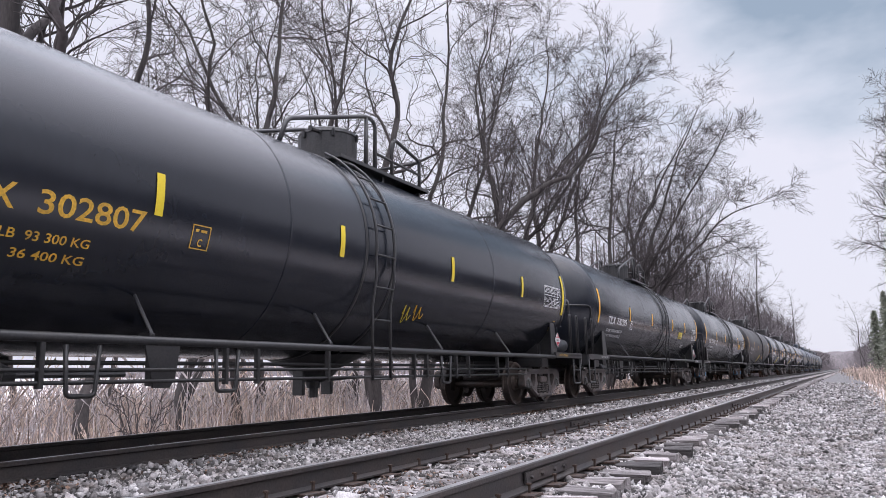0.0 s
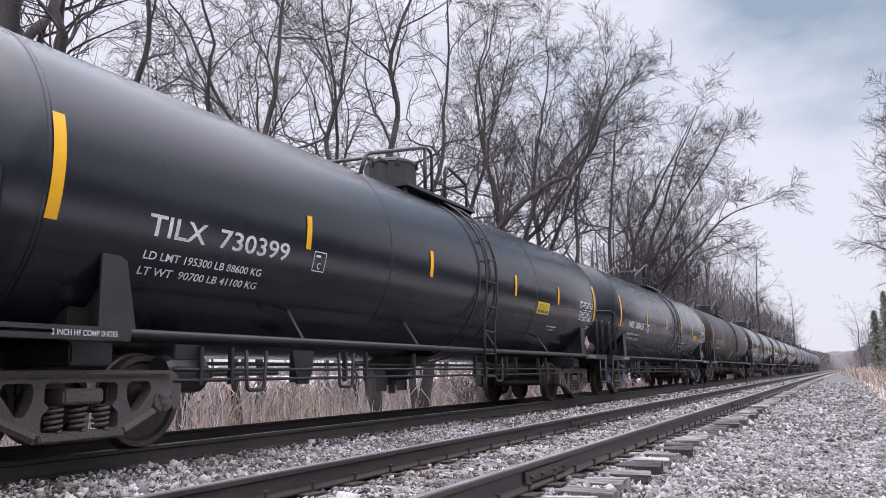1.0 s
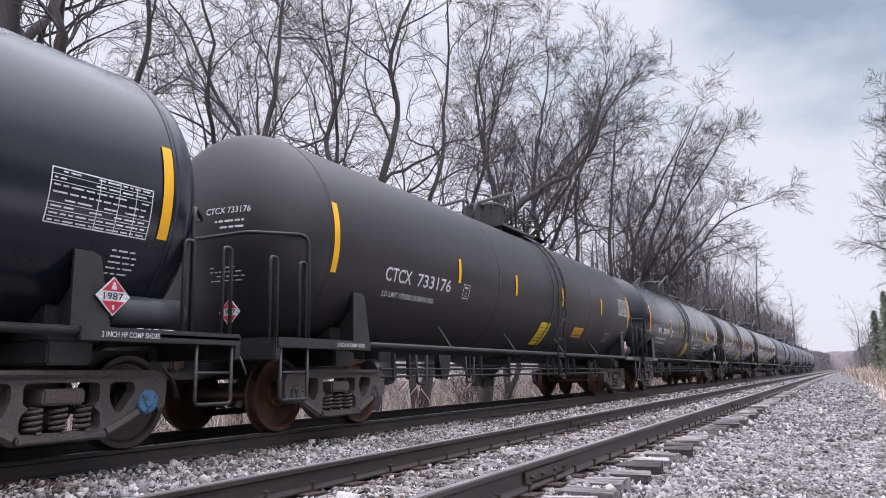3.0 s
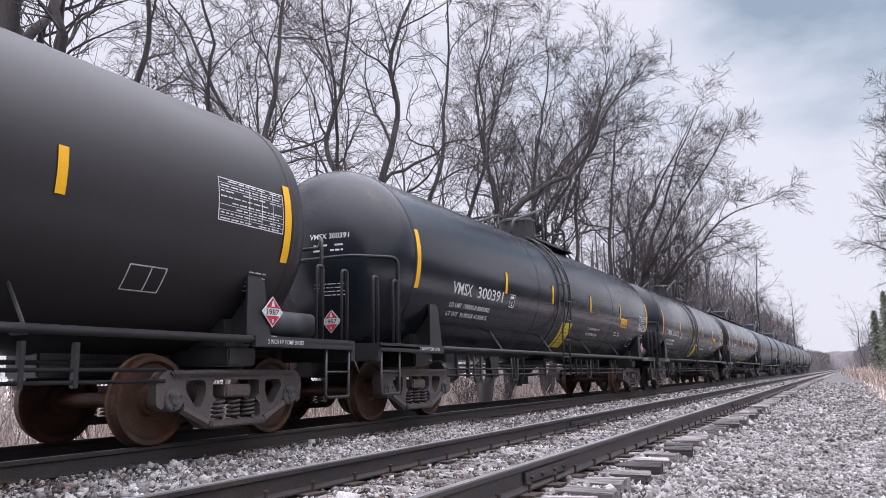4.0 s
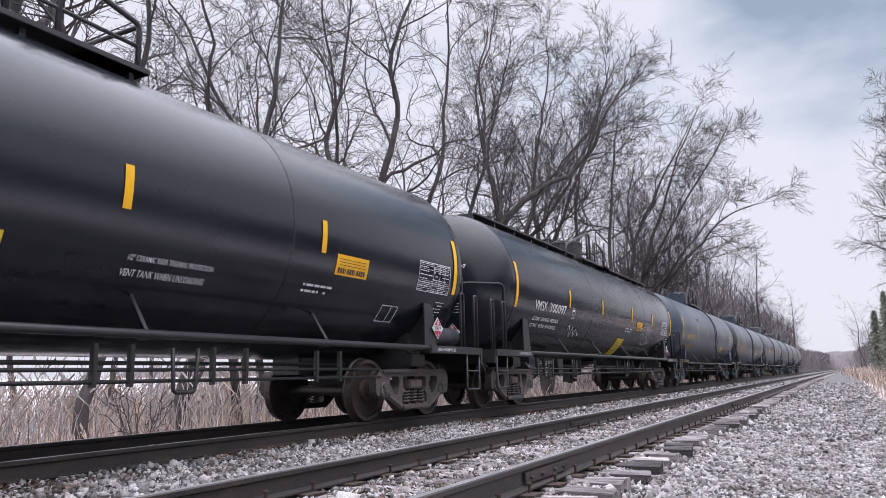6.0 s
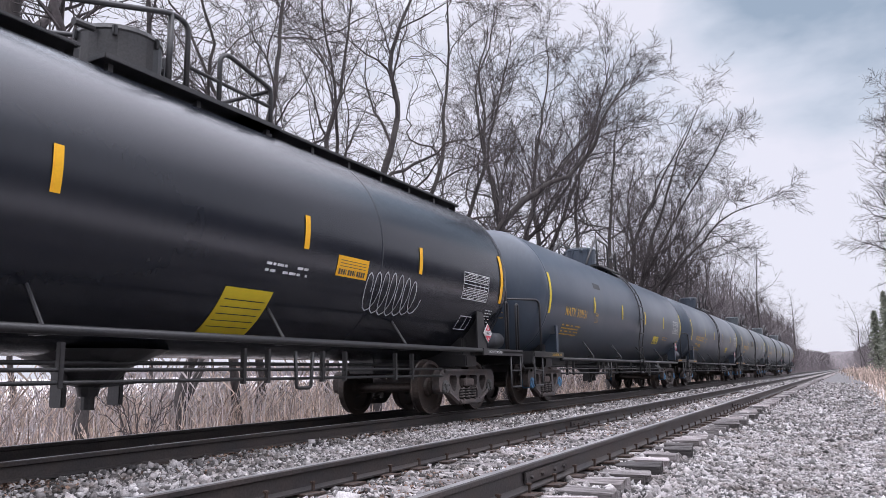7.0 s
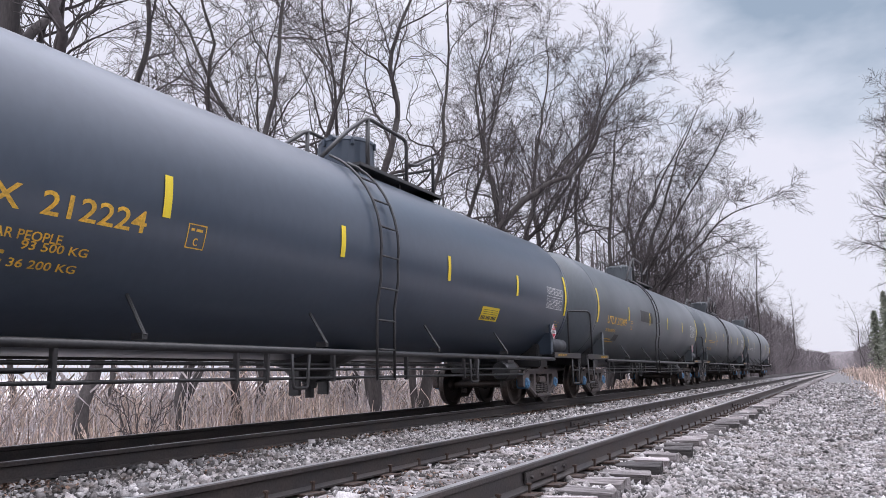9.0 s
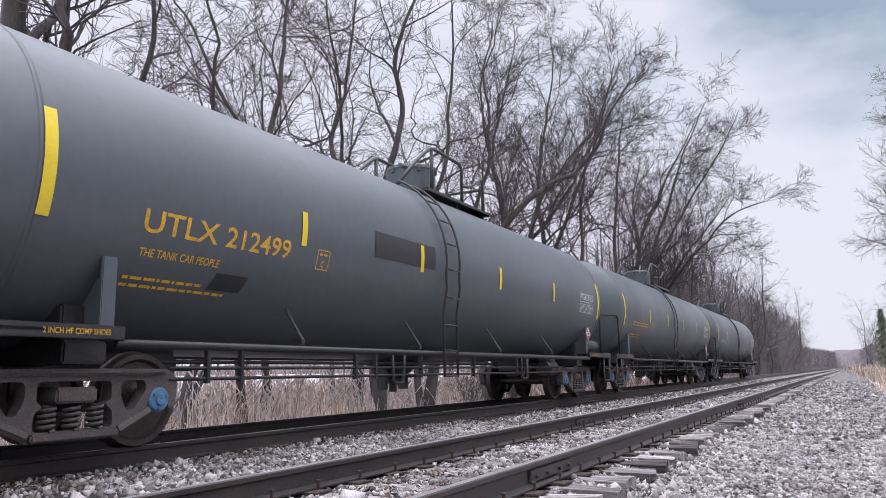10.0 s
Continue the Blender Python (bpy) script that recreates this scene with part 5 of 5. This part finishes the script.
for k in range(12):
    plant(rnd.uniform(-34, -20), 16 + 44 * (k + rnd.random()) / 12, rnd.uniform(0.75, 1.15))
for k in range(22):
    plant(rnd.uniform(-24, -11.5), 54 + 100 * (k + rnd.random()) / 22, rnd.uniform(0.8, 1.15))
for k in range(28):
    plant(-10.5 - abs(rnd.gauss(0, 4)), 75 + 200 * (k + rnd.random()) / 28, rnd.uniform(1.0, 1.35))
for k in range(16):
    plant(5.0 + abs(rnd.gauss(0, 3)) + k * 0.1, 90 + 230 * (k + rnd.random()) / 16, rnd.uniform(0.7, 1.2))


for k in range(14):
    plant(-10.5 - abs(rnd.gauss(0, 2)), 58 + 90 * (k + rnd.random()) / 14, rnd.uniform(0.95, 1.2))


# low brush along the field's edge
def bush(seed):
    s = Sprout(seed)
    spec = dict(step=[0.3, 0.25, 0.2], tip=[0.3, 0.4, 0.6], wig=[0.1, 0.15, 0.2], pull=[(0, 0, 0.02)] * 3, count=[4, 3], **{"from": [0.2, 0.2]}, angle=[35, 40], ratio=[0.5, 0.5], thin=[0.6, 0.7], toward=(0, 0, 0.1))
    r = s.rnd
    for k in range(9):
        d = np.array((r.normal(0, 0.45), r.normal(0, 0.45), 1.0))
        s.limb((r.normal(0, 0.12), r.normal(0, 0.12), 0), d / np.linalg.norm(d), r.uniform(0.6, 1.5), 0.011, 0, spec)
    me = s.mesh()
    me.materials.append(TWIG)
    return me


BUSHES = [bush(70 + k) for k in range(3)]
for k in range(30):
    left = k < 20
    x = rnd.uniform(-20, -11.2) if left else rnd.uniform(2.8, 5.5)
    y = rnd.uniform(6, 46) if left else rnd.uniform(18, 70)
    o = tagged(new("bush", rnd.choice(BUSHES)), "leafless twiggy brush in dry grass", "bush", "brush beside the line")
    o.matrix_basis = pose(x, y, float(ground_height(np.array(x), np.array(y))) - 0.03, 0, 0, rnd.uniform(0, 360))

# a broken bough lying in the grass
bm = bmesh.new()
rod(bm, soft_path([(0, 0, 0.05), (0.2, 0.5, 0.12), (0.32, 1.1, 0.45)], 0.2), 0.075, 8)
rod(bm, [(0.22, 0.6, 0.16), (0.0, 0.95, 0.42)], 0.03, 6)
ob = new("fallen_branch", finish(bm, True))
ob.data.materials.append(BARK)
ob.location = (-15.6, 25.2, float(ground_height(np.array(-15.6), np.array(25.2))))
tagged(ob, "dark broken branch lying in dry grass", "branch")


# conifers on the far side of the shoulder
def conifer(seed, h):
    s = Sprout(seed)
    r = s.rnd
    s.limb((0, 0, 0), (0, 0, 1), h, 0.14, 0, dict(step=[0.8], tip=[0.1], wig=[0.01], pull=[(0, 0, 0.1)], count=[]))
    trunk = s.mesh()
    n = 2000
    t = r.random(n) ** 0.8
    a = r.uniform(0, math.tau, n)
    rad = h * 0.22 * (1 - t) * np.sqrt(r.random(n)) * (0.6 + 0.4 * np.sin(a * 3 + t * 40)) + 0.05
    c = np.stack([np.cos(a) * rad, np.sin(a) * rad, h * (0.1 + 0.9 * t) - rad * 0.3], 1)
    out = np.stack([np.cos(a), np.sin(a), np.full(n, -0.3)], 1) + r.normal(0, 0.35, (n, 3))
    out *= r.uniform(0.18, 0.42, n)[:, None]
    wide = r.normal(0, 0.06, (n, 3))
    v = np.stack([c - out * 0.3, c + wide, c + out, c - wide], 1)
    needles = raw_mesh(v.reshape(-1, 3), np.arange(4 * n).reshape(-1, 4))
    return trunk, needles


for k, (x, y, h) in enumerate(((4.9, 86, 7.5), (5.4, 97, 9), (5.0, 120, 9), (6.7, 126, 12))):
    trunk, needles = conifer(90 + k, h)
    t = tagged(new("conifer"), "dark green conifer at the edge of the woods", "tree", "conifers")
    t.location = (x, y, float(ground_height(np.array(x), np.array(y))) - 0.1)
    part("trunk", trunk, BARK, t)
    part("crown", needles, NEEDLE, t, "dark green needles")


# ---- distance ----
def ridge():
    """A wooded rise that closes the view down the line."""
    r = np.random.default_rng(3)
    xs = np.linspace(-900, 900, 420)
    top = 14 + 2 * np.sin(xs / 140) + 1.0 * np.sin(xs / 37 + 1) + r.normal(0, 0.9, len(xs))
    rows = []
    for k, (y, f) in enumerate(((700, 0.0), (706, 0.5), (716, 0.8), (730, 1.0), (760, 0.98))):
        rows.append(np.stack([xs, np.full(len(xs), y) + r.normal(0, 3, len(xs)), np.maximum(0, top * f) + (r.normal(0, 1.0, len(xs)) if k else -2)], 1))
    v = np.concatenate(rows)
    n = len(xs)
    i = (np.arange(4)[:, None] * n + np.arange(n - 1)[None]).ravel()
    return raw_mesh(v, np.stack([i, i + 1, i + 1 + n, i + n], 1))


ob = new("backdrop", ridge())
ob.data.materials.append(FAR_HAZED)
tagged(ob, "hazy brown wooded rise in the distance", "woods", kind="structure")


def thicket(x, y, tall, seed, twigs=30, thick=0.035):
    """Trees far off or out of sight as one mass of fine stems, rounded at the top."""
    r = np.random.default_rng(seed)
    n, m = len(x), twigs
    h = r.uniform(*tall, n)
    base = np.stack([x, y, ground_height(x, y)], 1)[:, None]
    t = r.uniform(0.15, 1.0, (n, m))
    a = r.uniform(0, math.tau, (n, m))
    ln = h[:, None] * r.uniform(0.10, 0.30, (n, m)) * np.sqrt(np.clip(1.08 - np.abs(t - 0.45) ** 2 * 3.0, 0.05, 1))
    p = base + np.stack([np.zeros((n, m)), np.zeros((n, m)), t * h[:, None] * 0.85], -1)
    q = p + np.stack([np.cos(a) * ln, np.sin(a) * ln, ln * r.uniform(0.2, 0.9, (n, m))], -1)
    t0, t1 = base[:, 0], base[:, 0] + np.stack([np.zeros(n), np.zeros(n), h * 0.85], 1)
    p, q = np.concatenate([p.reshape(-1, 3), t0]), np.concatenate([q.reshape(-1, 3), t1])
    w = np.concatenate([np.full(n * m, thick), np.full(n, 0.12)])[:, None] * (1 + p[:, 1:2] / 500)
    sx = np.array((1.0, 0.0, 0.0)) * w
    sy = np.array((0.0, 0.6, 0.6)) * w
    v = np.stack([p - sx, p + sx, q + sx * 0.3 + sy, q - sx * 0.3], 1)
    return raw_mesh(v.reshape(-1, 3), np.arange(4 * len(p)).reshape(-1, 4))


r = np.random.default_rng(8)
y = r.uniform(110, 640, 1700)
x = np.where(r.random(1700) < 0.62, -11.5 + bend(y) - np.abs(r.normal(0, 14, 1700)), 5 + bend(y) + np.abs(r.normal(0, 10, 1700)))
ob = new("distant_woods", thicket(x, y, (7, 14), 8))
ob.data.materials.append(FAR_HAZED)
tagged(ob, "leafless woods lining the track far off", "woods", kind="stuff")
y = r.uniform(62, 230, 520)
x = -11.6 + bend(y) - np.abs(r.normal(0, 6, 520))
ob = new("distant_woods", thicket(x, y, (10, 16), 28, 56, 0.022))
ob.data.materials.append(FAR_HAZED)
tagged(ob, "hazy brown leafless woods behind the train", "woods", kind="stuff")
# unseen woods added beside and behind the camera, along the shoulder, blocking low sky
y = r.uniform(-90, 80, 900)
x = 10.0 + 22 * r.random(900) ** 1.3
ob = new("roadside_woods", thicket(x, y, (6, 9.5), 18, 60, 0.06))
ob.data.materials.append(TWIG)
tagged(ob, "dense leafless woods along the ballast shoulder", "woods", kind="stuff")


# ---- what moves ----
def motions():
    for k, c in enumerate(cars):
        rows = []
        for step in range(21):
            t = step / 2
            y = car_y(k, t)
            lead, trail = bend(y - TRUCK), bend(y + TRUCK)
            rows.append((t, pose(CAR_X + (lead + trail) / 2, y, 0, 0, 0, -math.degrees(math.atan((trail - lead) / (2 * TRUCK))))))
        walk(c, rows)
    turn = math.degrees(SPEED / WHEEL_R)
    for w in wheelsets:
        y = w.location.y
        walk(w, [(f / FPS, pose(0, y, WHEEL_R, turn * f / FPS)) for f in range(301)])


motions()
